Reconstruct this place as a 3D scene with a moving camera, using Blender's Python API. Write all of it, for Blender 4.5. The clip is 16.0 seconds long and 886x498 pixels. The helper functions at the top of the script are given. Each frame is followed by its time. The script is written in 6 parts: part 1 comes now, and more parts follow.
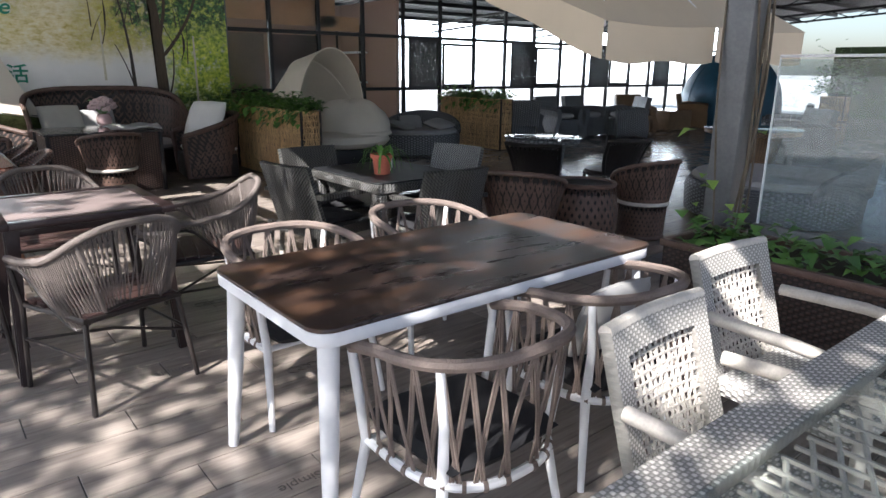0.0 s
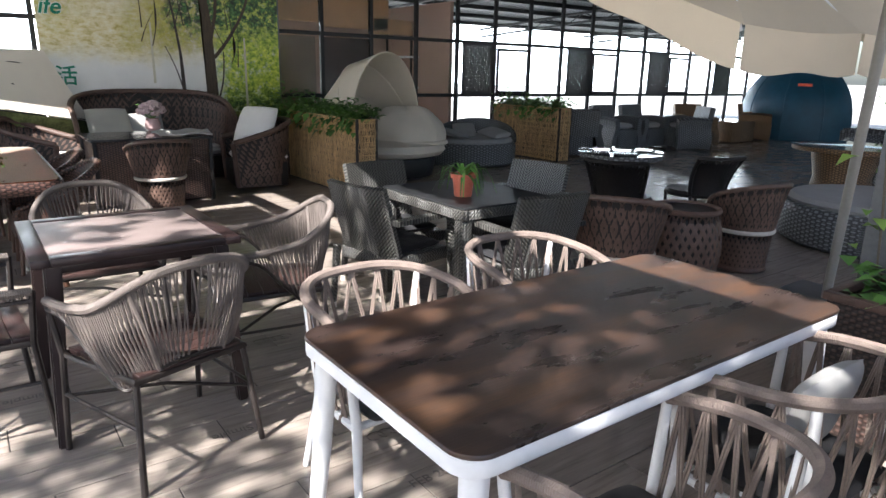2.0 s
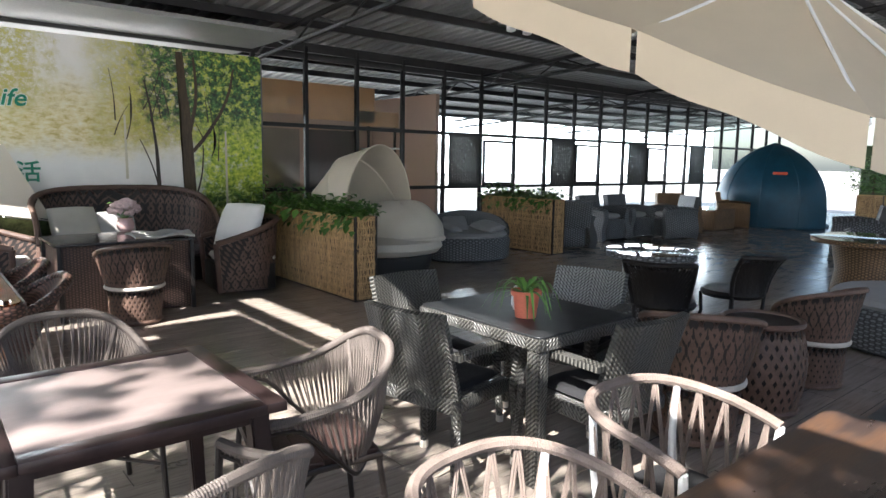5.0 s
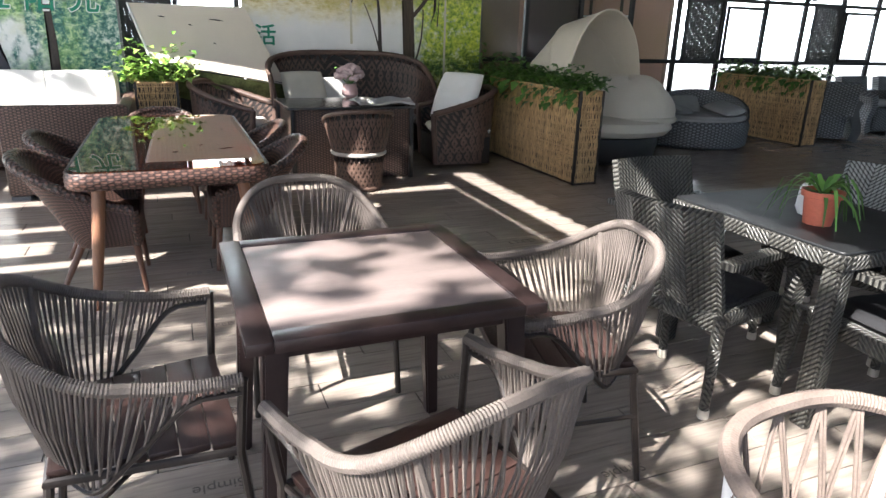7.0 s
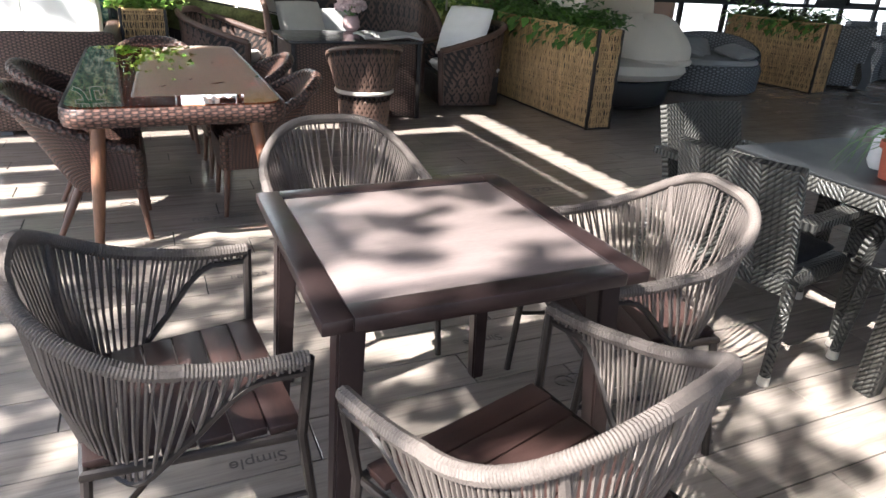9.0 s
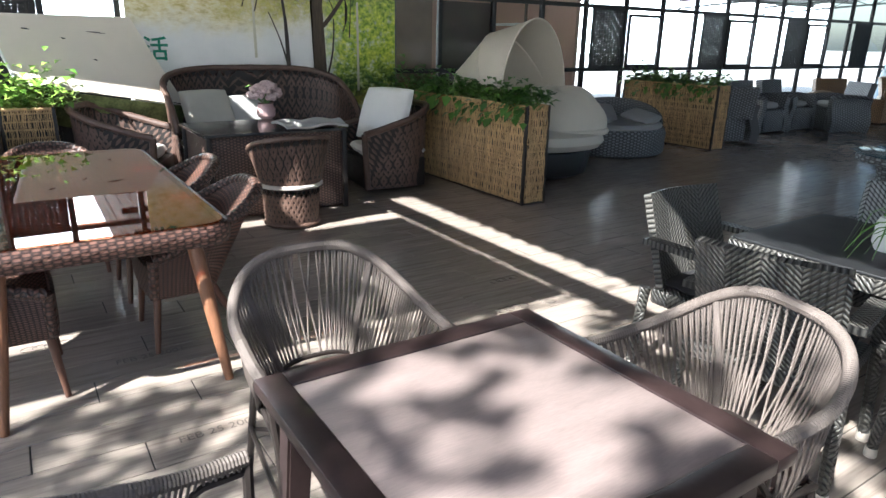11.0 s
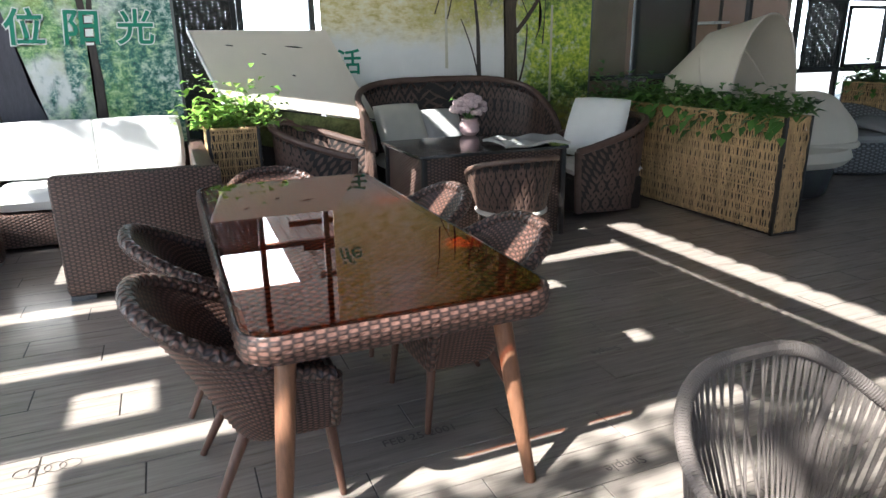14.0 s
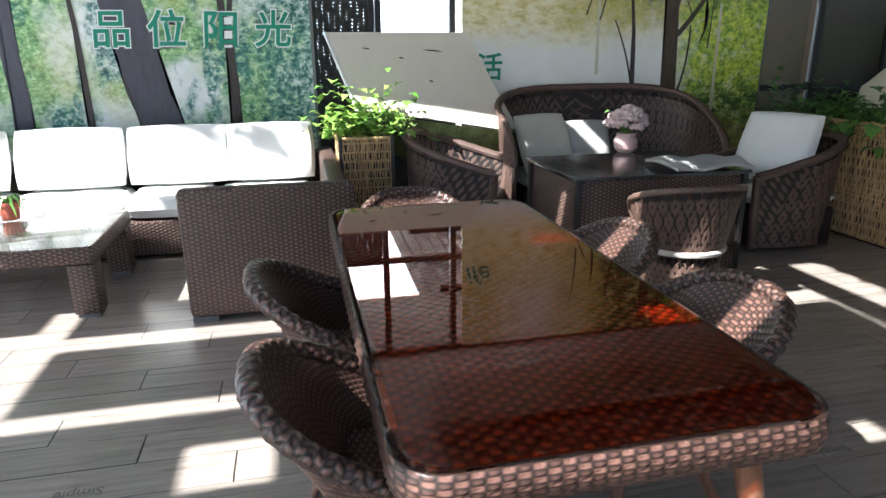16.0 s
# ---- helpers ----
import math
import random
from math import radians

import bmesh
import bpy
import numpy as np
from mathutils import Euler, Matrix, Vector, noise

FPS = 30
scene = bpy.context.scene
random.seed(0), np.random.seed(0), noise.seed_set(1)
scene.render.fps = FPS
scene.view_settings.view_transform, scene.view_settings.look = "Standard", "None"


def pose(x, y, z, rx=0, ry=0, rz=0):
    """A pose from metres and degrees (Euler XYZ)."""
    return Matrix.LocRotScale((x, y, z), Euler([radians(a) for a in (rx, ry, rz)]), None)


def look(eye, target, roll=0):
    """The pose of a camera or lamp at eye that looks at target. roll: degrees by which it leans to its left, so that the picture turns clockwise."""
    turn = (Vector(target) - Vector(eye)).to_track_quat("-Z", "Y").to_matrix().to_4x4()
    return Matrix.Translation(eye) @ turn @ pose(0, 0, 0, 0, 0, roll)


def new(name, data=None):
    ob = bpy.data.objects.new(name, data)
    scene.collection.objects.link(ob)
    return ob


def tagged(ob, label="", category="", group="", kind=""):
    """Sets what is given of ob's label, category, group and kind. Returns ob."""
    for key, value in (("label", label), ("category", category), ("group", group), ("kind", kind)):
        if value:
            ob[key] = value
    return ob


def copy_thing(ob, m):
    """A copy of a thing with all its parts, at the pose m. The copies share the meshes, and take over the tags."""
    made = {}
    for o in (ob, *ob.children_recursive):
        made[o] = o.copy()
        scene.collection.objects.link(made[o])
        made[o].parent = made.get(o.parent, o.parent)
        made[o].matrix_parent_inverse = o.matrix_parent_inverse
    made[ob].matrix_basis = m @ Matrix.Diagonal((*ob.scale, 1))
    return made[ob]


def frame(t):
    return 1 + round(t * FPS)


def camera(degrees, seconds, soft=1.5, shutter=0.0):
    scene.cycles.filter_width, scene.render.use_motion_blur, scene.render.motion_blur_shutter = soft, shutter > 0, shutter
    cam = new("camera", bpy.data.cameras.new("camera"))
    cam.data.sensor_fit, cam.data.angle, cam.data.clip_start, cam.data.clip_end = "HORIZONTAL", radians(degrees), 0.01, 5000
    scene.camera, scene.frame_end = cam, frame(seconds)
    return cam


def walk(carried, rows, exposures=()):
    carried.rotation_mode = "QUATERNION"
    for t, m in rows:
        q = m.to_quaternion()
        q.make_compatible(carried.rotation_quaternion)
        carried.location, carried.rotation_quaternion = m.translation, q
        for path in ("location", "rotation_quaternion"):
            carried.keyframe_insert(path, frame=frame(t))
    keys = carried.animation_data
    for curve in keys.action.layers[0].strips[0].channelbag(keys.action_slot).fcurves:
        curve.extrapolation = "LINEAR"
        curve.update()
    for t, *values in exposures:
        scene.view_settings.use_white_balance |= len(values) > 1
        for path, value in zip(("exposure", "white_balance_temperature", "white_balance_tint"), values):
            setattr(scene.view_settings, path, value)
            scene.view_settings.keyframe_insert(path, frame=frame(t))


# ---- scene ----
cam = camera(68.7, 16.0)
PATH = [
    (0, (0.488, 2.063, 1.453), (-1.004, 3.283, 0.918), 0.6),
    (0.5, (0.341, 2.122, 1.459), (-1.166, 3.34, 0.963), 0.9),
    (1, (0.211, 2.151, 1.462), (-1.334, 3.316, 0.957), 1.7),
    (1.5, (0.02, 2.156, 1.46), (-1.515, 3.33, 0.941), 1.9),
    (2, (-0.163, 2.148, 1.472), (-1.718, 3.292, 0.948), 1.3),
    (2.5, (-0.332, 2.192, 1.48), (-1.894, 3.34, 0.99), 1.1),
    (3, (-0.53, 2.259, 1.497), (-2.048, 3.52, 1.169), 1.6),
    (3.2, (-0.592, 2.264, 1.511), (-2.111, 3.525, 1.196), 1.7),
    (5.3, (-1.155, 2.167, 1.526), (-2.686, 3.428, 1.268), 0.6),
    (5.5, (-1.225, 2.214, 1.53), (-2.813, 3.389, 1.222), 0.3),
    (6, (-1.354, 2.257, 1.498), (-3.044, 3.247, 1.092), 0.5),
    (6.5, (-1.432, 2.209, 1.448), (-3.158, 3.087, 0.948), 2.6),
    (7, (-1.503, 2.175, 1.453), (-3.251, 2.906, 0.813), 1.7),
    (7.5, (-1.587, 2.111, 1.413), (-3.302, 2.811, 0.658), 2.3),
    (8, (-1.669, 2.071, 1.4), (-3.339, 2.79, 0.566), 3.1),
    (8.2, (-1.677, 2.051, 1.389), (-3.349, 2.782, 0.572), 3.3),
    (10.3, (-2.189, 2.014, 1.436), (-3.823, 2.862, 0.655), 2.1),
    (10.5, (-2.232, 1.999, 1.441), (-3.872, 2.881, 0.712), 1.7),
    (11, (-2.366, 1.919, 1.486), (-3.951, 2.972, 0.872), 1.2),
    (11.5, (-2.483, 1.829, 1.489), (-4.09, 2.891, 0.951), 1.1),
    (12, (-2.663, 1.819, 1.474), (-4.333, 2.791, 0.958), 0.3),
    (12.5, (-2.876, 1.782, 1.474), (-4.623, 2.631, 0.999), 0.1),
    (13, (-3.03, 1.735, 1.479), (-4.812, 2.495, 0.982), 0.8),
    (13.5, (-3.223, 1.62, 1.485), (-4.989, 2.373, 0.923), -0.5),
    (14, (-3.392, 1.545, 1.476), (-5.154, 2.279, 0.879), -0.8),
    (14.5, (-3.581, 1.541, 1.462), (-5.362, 2.195, 0.83), -1.3),
    (15, (-3.748, 1.563, 1.47), (-5.529, 2.188, 0.808), -1.6),
    (15.5, (-3.846, 1.595, 1.492), (-5.667, 2.125, 0.859), -0.5),
    (16, (-4.035, 1.512, 1.494), (-5.9, 1.93, 0.906), -0.5),
]
walk(cam, [(t, look(eye, target, roll)) for t, eye, target, roll in PATH], [(0, 1.64, 6000, 14), (3, 2.14, 6080, 12), (5.5, 2.22, 6100, 11), (8, 2.24, 6120, 12), (10.4, 2.27, 5860, 10), (12.5, 2.06, 5880, 8), (16, 2.12, 5740, 8)])

# ---- world, sun, exposure ----
SUN_EL, SUN_AZ = 46.0, -70.0          # height, and bearing of the sun from +x towards +y
world = bpy.data.worlds.new("sky")
scene.world = world
world.use_nodes = True
wn, wl = world.node_tree.nodes, world.node_tree.links
sky = wn.new("ShaderNodeTexSky")
sky.sky_type = "NISHITA"
sky.sun_disc = False
sky.sun_elevation = radians(SUN_EL)
sky.sun_rotation = radians(90 - SUN_AZ)
sky.air_density, sky.dust_density = 1.0, 2.0
wl.new(sky.outputs["Color"], wn["Background"].inputs["Color"])
wn["Background"].inputs["Strength"].default_value = 0.066
sun = bpy.data.lights.new("sun", "SUN")
sun.energy, sun.angle, sun.color = 5.0, radians(0.6), (1.0, 0.94, 0.85)
SUN_DIR = Vector((math.cos(radians(SUN_EL)) * math.cos(radians(SUN_AZ)), math.cos(radians(SUN_EL)) * math.sin(radians(SUN_AZ)), math.sin(radians(SUN_EL))))
sun_ob = new("sun", sun)
sun_ob.matrix_world = look(SUN_DIR * 40, (0, 0, 0))

# ---- materials ----


def nodes_of(name):
    m = bpy.data.materials.new(name)
    m.use_nodes = True
    t = m.node_tree
    return m, t.nodes, t.links, t.nodes["Principled BSDF"]


def math_node(n, l, op, a, b=None):
    q = n.new("ShaderNodeMath")
    q.operation = op
    for k, v in enumerate((a, b)):
        if v is None:
            continue
        if isinstance(v, (int, float)):
            q.inputs[k].default_value = v
        else:
            l.new(v, q.inputs[k])
    return q.outputs[0]


def mix_col(n, l, fac, a, b, kind="MIX"):
    q = n.new("ShaderNodeMix")
    q.data_type, q.blend_type = "RGBA", kind
    for sock, v in ((q.inputs[0], fac), (q.inputs[6], a), (q.inputs[7], b)):
        if isinstance(v, (int, float)):
            sock.default_value = v
        elif isinstance(v, tuple):
            sock.default_value = (*v, 1) if len(v) == 3 else v
        else:
            l.new(v, sock)
    return q.outputs[2]


def noise_tex(n, l, vec, scale, detail=4, rough=0.6):
    q = n.new("ShaderNodeTexNoise")
    q.inputs["Scale"].default_value, q.inputs["Detail"].default_value, q.inputs["Roughness"].default_value = scale, detail, rough
    l.new(vec, q.inputs["Vector"])
    return q.outputs["Fac"]


def stretch(n, l, vec, sx, sy, sz):
    q = n.new("ShaderNodeMapping")
    q.inputs["Scale"].default_value = (sx, sy, sz)
    l.new(vec, q.inputs["Vector"])
    return q.outputs[0]


def ramp(n, l, fac, *stops):
    q = n.new("ShaderNodeValToRGB")
    e = q.color_ramp.elements
    while len(e) < len(stops):
        e.new(0.5)
    for k, (p, c) in enumerate(stops):
        e[k].position, e[k].color = p, ((c, c, c, 1) if isinstance(c, (int, float)) else (*c, 1))
    l.new(fac, q.inputs[0])
    return q.outputs[0]


def bump(n, l, bsdf, height, strength=0.4, dist=0.01):
    q = n.new("ShaderNodeBump")
    q.inputs["Strength"].default_value, q.inputs["Distance"].default_value = strength, dist
    l.new(height, q.inputs["Height"])
    l.new(q.outputs[0], bsdf.inputs["Normal"])


def plain(name, col, rough=0.5, metal=0.0, vary=0.25, scale=6.0, fine=60.0, relief=0.15, stretched=(1, 1, 1), spec=0.5, coat=0.0):
    """Colour with large stains and fine grain, both at real size."""
    m, n, l, b = nodes_of(name)
    tc = n.new("ShaderNodeTexCoord").outputs["Object"]
    v = stretch(n, l, tc, *stretched)
    big, small = noise_tex(n, l, v, scale), noise_tex(n, l, v, fine, 3)
    dark, light = tuple(c * (1 - vary) for c in col), tuple(min(1, c * (1 + vary * 0.7)) for c in col)
    c1 = ramp(n, l, big, (0.3, dark), (0.7, light))
    c2 = mix_col(n, l, 0.35, c1, ramp(n, l, small, (0.35, dark), (0.65, light)))
    info = n.new("ShaderNodeObjectInfo").outputs["Random"]
    c3 = mix_col(n, l, math_node(n, l, "MULTIPLY", info, 0.25 * vary), c2, (0, 0, 0))
    l.new(c3, b.inputs["Base Color"])
    r = n.new("ShaderNodeMapRange")
    r.inputs[3].default_value, r.inputs[4].default_value = max(0.02, rough - 0.1), min(1, rough + 0.1)
    l.new(big, r.inputs[0])
    l.new(r.outputs[0], b.inputs["Roughness"])
    b.inputs["Metallic"].default_value = metal
    b.inputs["Specular IOR Level"].default_value = spec
    b.inputs["Coat Weight"].default_value = coat
    if relief:
        bump(n, l, b, small, relief, 0.004)
    return m


def woven(name, col, gap_shade, du, dv, rough=0.5, depth=0.006, herring=False, strength=0.9):
    """A plaited surface: strands over and under, du by dv metres, on the mesh's own UV (metres)."""
    m, n, l, b = nodes_of(name)
    uv = n.new("ShaderNodeTexCoord").outputs["UV"]
    sep = n.new("ShaderNodeSeparateXYZ")
    l.new(uv, sep.inputs[0])
    u, v = sep.outputs[0], sep.outputs[1]
    if herring:
        fold = math_node(n, l, "PINGPONG", u, herring)
        v = math_node(n, l, "ADD", v, fold)
    su = math_node(n, l, "SINE", math_node(n, l, "MULTIPLY", u, math.pi / du))
    sv = math_node(n, l, "SINE", math_node(n, l, "MULTIPLY", v, math.pi / dv))
    if herring:
        dash = math_node(n, l, "ADD", math_node(n, l, "MULTIPLY", math_node(n, l, "ABSOLUTE", su), 0.65), 0.35)
        h = math_node(n, l, "MULTIPLY", math_node(n, l, "ABSOLUTE", sv), dash)
    else:
        prod = math_node(n, l, "MULTIPLY", su, sv)
        h = math_node(n, l, "ADD", math_node(n, l, "MULTIPLY", prod, 0.5), 0.5)
    tc = n.new("ShaderNodeTexCoord").outputs["Object"]
    big, small = noise_tex(n, l, tc, 5), noise_tex(n, l, tc, 90, 3)
    base = ramp(n, l, big, (0.3, tuple(c * 0.72 for c in col)), (0.7, tuple(min(1, c * 1.2) for c in col)))
    base = mix_col(n, l, 0.3, base, ramp(n, l, small, (0.35, tuple(c * 0.6 for c in col)), (0.65, tuple(min(1, c * 1.4) for c in col))))
    # weave height darkens the base colour: painted shade in the recesses between strands
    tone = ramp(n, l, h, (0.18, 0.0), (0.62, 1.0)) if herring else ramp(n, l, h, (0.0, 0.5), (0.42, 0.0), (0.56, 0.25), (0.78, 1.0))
    l.new(mix_col(n, l, tone, gap_shade, base), b.inputs["Base Color"])
    b.inputs["Roughness"].default_value = rough
    bump(n, l, b, h, strength, depth)
    return m


WHITE_METAL = plain("white_metal", (0.8, 0.8, 0.8), 0.35, 0, 0.06, 4, 40, 0.05)
GREY_ROPE = plain("taupe_rope", (0.20, 0.155, 0.13), 0.75, 0, 0.35, 12, 220, 0.5)
BROWN_ROPE = plain("brown_rope", (0.14, 0.115, 0.10), 0.7, 0, 0.35, 12, 220, 0.5)
DARK_METAL = plain("dark_bronze_metal", (0.035, 0.028, 0.025), 0.4, 0.3, 0.3, 6, 80, 0.1)
BLACK_STEEL = plain("black_steel", (0.013, 0.013, 0.015), 0.45, 0.2, 0.3, 5, 60, 0.1)
GREY_STEEL = plain("grey_steel", (0.15, 0.155, 0.16), 0.45, 0.4, 0.25, 5, 60, 0.15)
DARK_CUSHION = plain("dark_cushion", (0.013, 0.013, 0.015), 0.85, 0, 0.3, 10, 300, 0.3)
SEAT_WOOD = plain("dark_red_wood", (0.05, 0.026, 0.022), 0.45, 0, 0.4, 5, 60, 0.25, (1, 12, 12))
LEG_WOOD = plain("walnut_wood", (0.23, 0.105, 0.055), 0.42, 0, 0.4, 6, 80, 0.25, (14, 14, 1))
CHAIR_LEG = plain("dark_walnut_wood", (0.12, 0.056, 0.036), 0.42, 0, 0.4, 6, 80, 0.25, (14, 14, 1))
RATTAN_BROWN = plain("brown_rattan", (0.13, 0.078, 0.058), 0.5, 0, 0.45, 9, 150, 0.4)
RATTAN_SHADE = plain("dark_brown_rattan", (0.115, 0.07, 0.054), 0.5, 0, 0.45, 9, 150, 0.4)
RATTAN_RED = plain("red_brown_wicker", (0.135, 0.07, 0.052), 0.45, 0, 0.45, 9, 150, 0.4)
# real dark cane, also the sheets that stand for shade behind lattices
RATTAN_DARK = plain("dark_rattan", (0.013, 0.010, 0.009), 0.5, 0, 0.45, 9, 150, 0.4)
BAND_WHITE = plain("pale_binding", (0.62, 0.57, 0.5), 0.6, 0, 0.2, 12, 120, 0.3)
WICKER_SOFA = woven("brown_wicker", (0.17, 0.10, 0.078), (0.015, 0.01, 0.008), 0.028, 0.012)
WICKER_GREY = woven("grey_wicker", (0.24, 0.25, 0.26), (0.03, 0.03, 0.03), 0.045, 0.02)
WICKER_BLACK = woven("charcoal_herringbone_wicker", (0.095, 0.092, 0.082), (0.006, 0.006, 0.006), 0.024, 0.023, 0.42, 0.008, 0.12)
WICKER_SILVER = woven("silver_herringbone_wicker", (0.30, 0.305, 0.295), (0.02, 0.02, 0.02), 0.024, 0.023, 0.42, 0.008, 0.12)
WICKER_TAN = woven("tan_wicker", (0.33, 0.19, 0.09), (0.05, 0.03, 0.015), 0.035, 0.016)
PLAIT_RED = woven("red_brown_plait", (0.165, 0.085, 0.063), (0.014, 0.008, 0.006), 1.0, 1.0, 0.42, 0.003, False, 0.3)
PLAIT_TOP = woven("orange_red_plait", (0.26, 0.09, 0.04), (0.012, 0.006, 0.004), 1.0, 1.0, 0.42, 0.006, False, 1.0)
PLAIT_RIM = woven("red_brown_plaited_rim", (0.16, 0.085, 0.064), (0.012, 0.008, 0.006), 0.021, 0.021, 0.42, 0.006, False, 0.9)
PLAIT_BROWN = woven("brown_plait", (0.075, 0.045, 0.036), (0.010, 0.007, 0.006), 1.0, 1.0, 0.45, 0.003, False, 0.3)
PLAIT_WHITE = woven("white_plait", (0.66, 0.63, 0.58), (0.18, 0.17, 0.15), 1.0, 1.0, 0.5, 0.003, False, 0.3)
WICKER_WHITE = woven("white_wicker", (0.72, 0.70, 0.66), (0.25, 0.24, 0.22), 0.022, 0.012)
WHITE_STRAND = plain("white_strand", (0.55, 0.51, 0.45), 0.5, 0, 0.2, 15, 120, 0.3)
SEAGRASS = plain("dry_seagrass", (0.60, 0.40, 0.20), 0.75, 0, 0.5, 14, 120, 0.6, (1, 1, 0.25))
CREAM = plain("cream_canvas", (0.72, 0.66, 0.56), 0.85, 0, 0.07, 3, 260, 0.15)
WHITE_FABRIC = plain("white_fabric", (0.78, 0.77, 0.74), 0.9, 0, 0.06, 5, 300, 0.2)
GREY_FABRIC = plain("grey_fabric", (0.38, 0.375, 0.36), 0.9, 0, 0.1, 5, 300, 0.25)
PALE_FABRIC = plain("pale_linen", (0.56, 0.54, 0.47), 0.9, 0, 0.1, 5, 300, 0.25)
GREEN_FABRIC = plain("printed_green_fabric", (0.16, 0.19, 0.07), 0.85, 0, 0.7, 9, 40, 0.2)
BLACK_TOP = plain("black_table_top", (0.012, 0.013, 0.014), 0.48, 0, 0.3, 4, 60, 0.03)
TERRACOTTA = plain("terracotta", (0.56, 0.15, 0.09), 0.55, 0, 0.15, 10, 80, 0.15)
PINK_CHINA = plain("pink_china", (0.62, 0.42, 0.41), 0.25, 0, 0.1, 10, 60, 0.02)
PETAL = plain("pale_petals", (0.62, 0.47, 0.46), 0.7, 0, 0.3, 40, 200, 0.1)
SOIL = plain("soil", (0.05, 0.035, 0.025), 0.95, 0, 0.4, 20, 120, 0.6)
BROWN_BOARD = plain("brown_board", (0.50, 0.26, 0.13), 0.6, 0, 0.2, 3, 40, 0.1)
DULL_BOARD = plain("dull_brown_board", (0.26, 0.18, 0.14), 0.5, 0, 0.25, 3, 40, 0.1)
MAROON_BOARD = plain("dark_maroon_board", (0.06, 0.028, 0.025), 0.5, 0, 0.25, 3, 40, 0.1)
PINK_BOARD = plain("dusty_pink_wall", (0.46, 0.29, 0.23), 0.7, 0, 0.15, 2, 40, 0.1)
EGG_BLUE = plain("dark_blue_mesh", (0.012, 0.075, 0.13), 0.5, 0, 0.3, 4, 90, 0.3)
ROOF_METAL = plain("galvanised_sheet", (0.30, 0.305, 0.31), 0.45, 0.3, 0.25, 2, 30, 0.1)
STONE_TOP = plain("dark_stone_top", (0.045, 0.042, 0.042), 0.14, 0, 0.5, 7, 50, 0.02)
WOOD_PALE = plain("pale_trunk_wood", (0.42, 0.28, 0.17), 0.7, 0, 0.5, 9, 60, 0.4, (3, 3, 0.6))
VINE_BROWN = plain("dry_vine", (0.13, 0.105, 0.075), 0.85, 0, 0.4, 20, 150, 0.4)
GROUND = plain("pale_paving", (0.42, 0.41, 0.39), 0.8, 0, 0.25, 0.6, 12, 0.3)
FRINGE = plain("hedge_green", (0.05, 0.085, 0.03), 0.8, 0, 0.6, 5, 40, 0.4)


def leaf_material(name, a, b_):
    m, n, l, b = nodes_of(name)
    r = n.new("ShaderNodeNewGeometry").outputs["Random Per Island"]
    l.new(ramp(n, l, r, (0.0, a), (1.0, b_)), b.inputs["Base Color"])
    b.inputs["Roughness"].default_value = 0.45
    b.inputs["Subsurface Weight"].default_value = 0.0
    b.inputs["Transmission Weight"].default_value = 0.0
    return m


LEAF = leaf_material("leaf_green", (0.045, 0.12, 0.025), (0.15, 0.31, 0.06))
LEAF_BRIGHT = leaf_material("leaf_bright", (0.10, 0.24, 0.03), (0.28, 0.42, 0.08))


def glass(name, tint, rough=0.02, base=0.04):
    m, n, l, b = nodes_of(name)
    g, t, mx, f = n.new("ShaderNodeBsdfGlossy"), n.new("ShaderNodeBsdfTransparent"), n.new("ShaderNodeMixShader"), n.new("ShaderNodeLayerWeight")
    t.inputs[0].default_value = (*tint, 1)
    g.inputs["Roughness"].default_value = rough
    f.inputs[0].default_value = 0.5
    edge = math_node(n, l, "MULTIPLY", math_node(n, l, "POWER", f.outputs["Facing"], 4.0), 0.85)
    l.new(math_node(n, l, "ADD", edge, base), mx.inputs[0])
    l.new(t.outputs[0], mx.inputs[1])
    l.new(g.outputs[0], mx.inputs[2])
    l.new(mx.outputs[0], n["Material Output"].inputs[0])
    return m


def dirty_glass():
    """Outdoor glass: clear, with a veil of dried rain and dust."""
    m = glass("rain_stained_glass", (0.86, 0.92, 0.93), 0.02, 0.06)
    n, l = m.node_tree.nodes, m.node_tree.links
    tc = n.new("ShaderNodeTexCoord").outputs["Object"]
    fleck = ramp(n, l, noise_tex(n, l, stretch(n, l, tc, 1, 1, 2.2), 16, 6, 0.75), (0.45, 0.10), (0.62, 0.22), (0.74, 0.6))
    d, mx = n.new("ShaderNodeBsdfDiffuse"), n.new("ShaderNodeMixShader")
    d.inputs[0].default_value = (0.42, 0.47, 0.47, 1)
    first = n["Material Output"].inputs[0].links[0].from_socket
    l.new(fleck, mx.inputs[0])
    l.new(first, mx.inputs[1])
    l.new(d.outputs[0], mx.inputs[2])
    l.new(mx.outputs[0], n["Material Output"].inputs[0])
    return m


GLASS_STAINED = dirty_glass()
GLASS_TABLE = glass("tinted_table_glass", (0.90, 0.54, 0.38), 0.01, 0.05)
GLASS_CLEAR = glass("window_glass", (0.93, 0.96, 0.96), 0.02, 0.010)


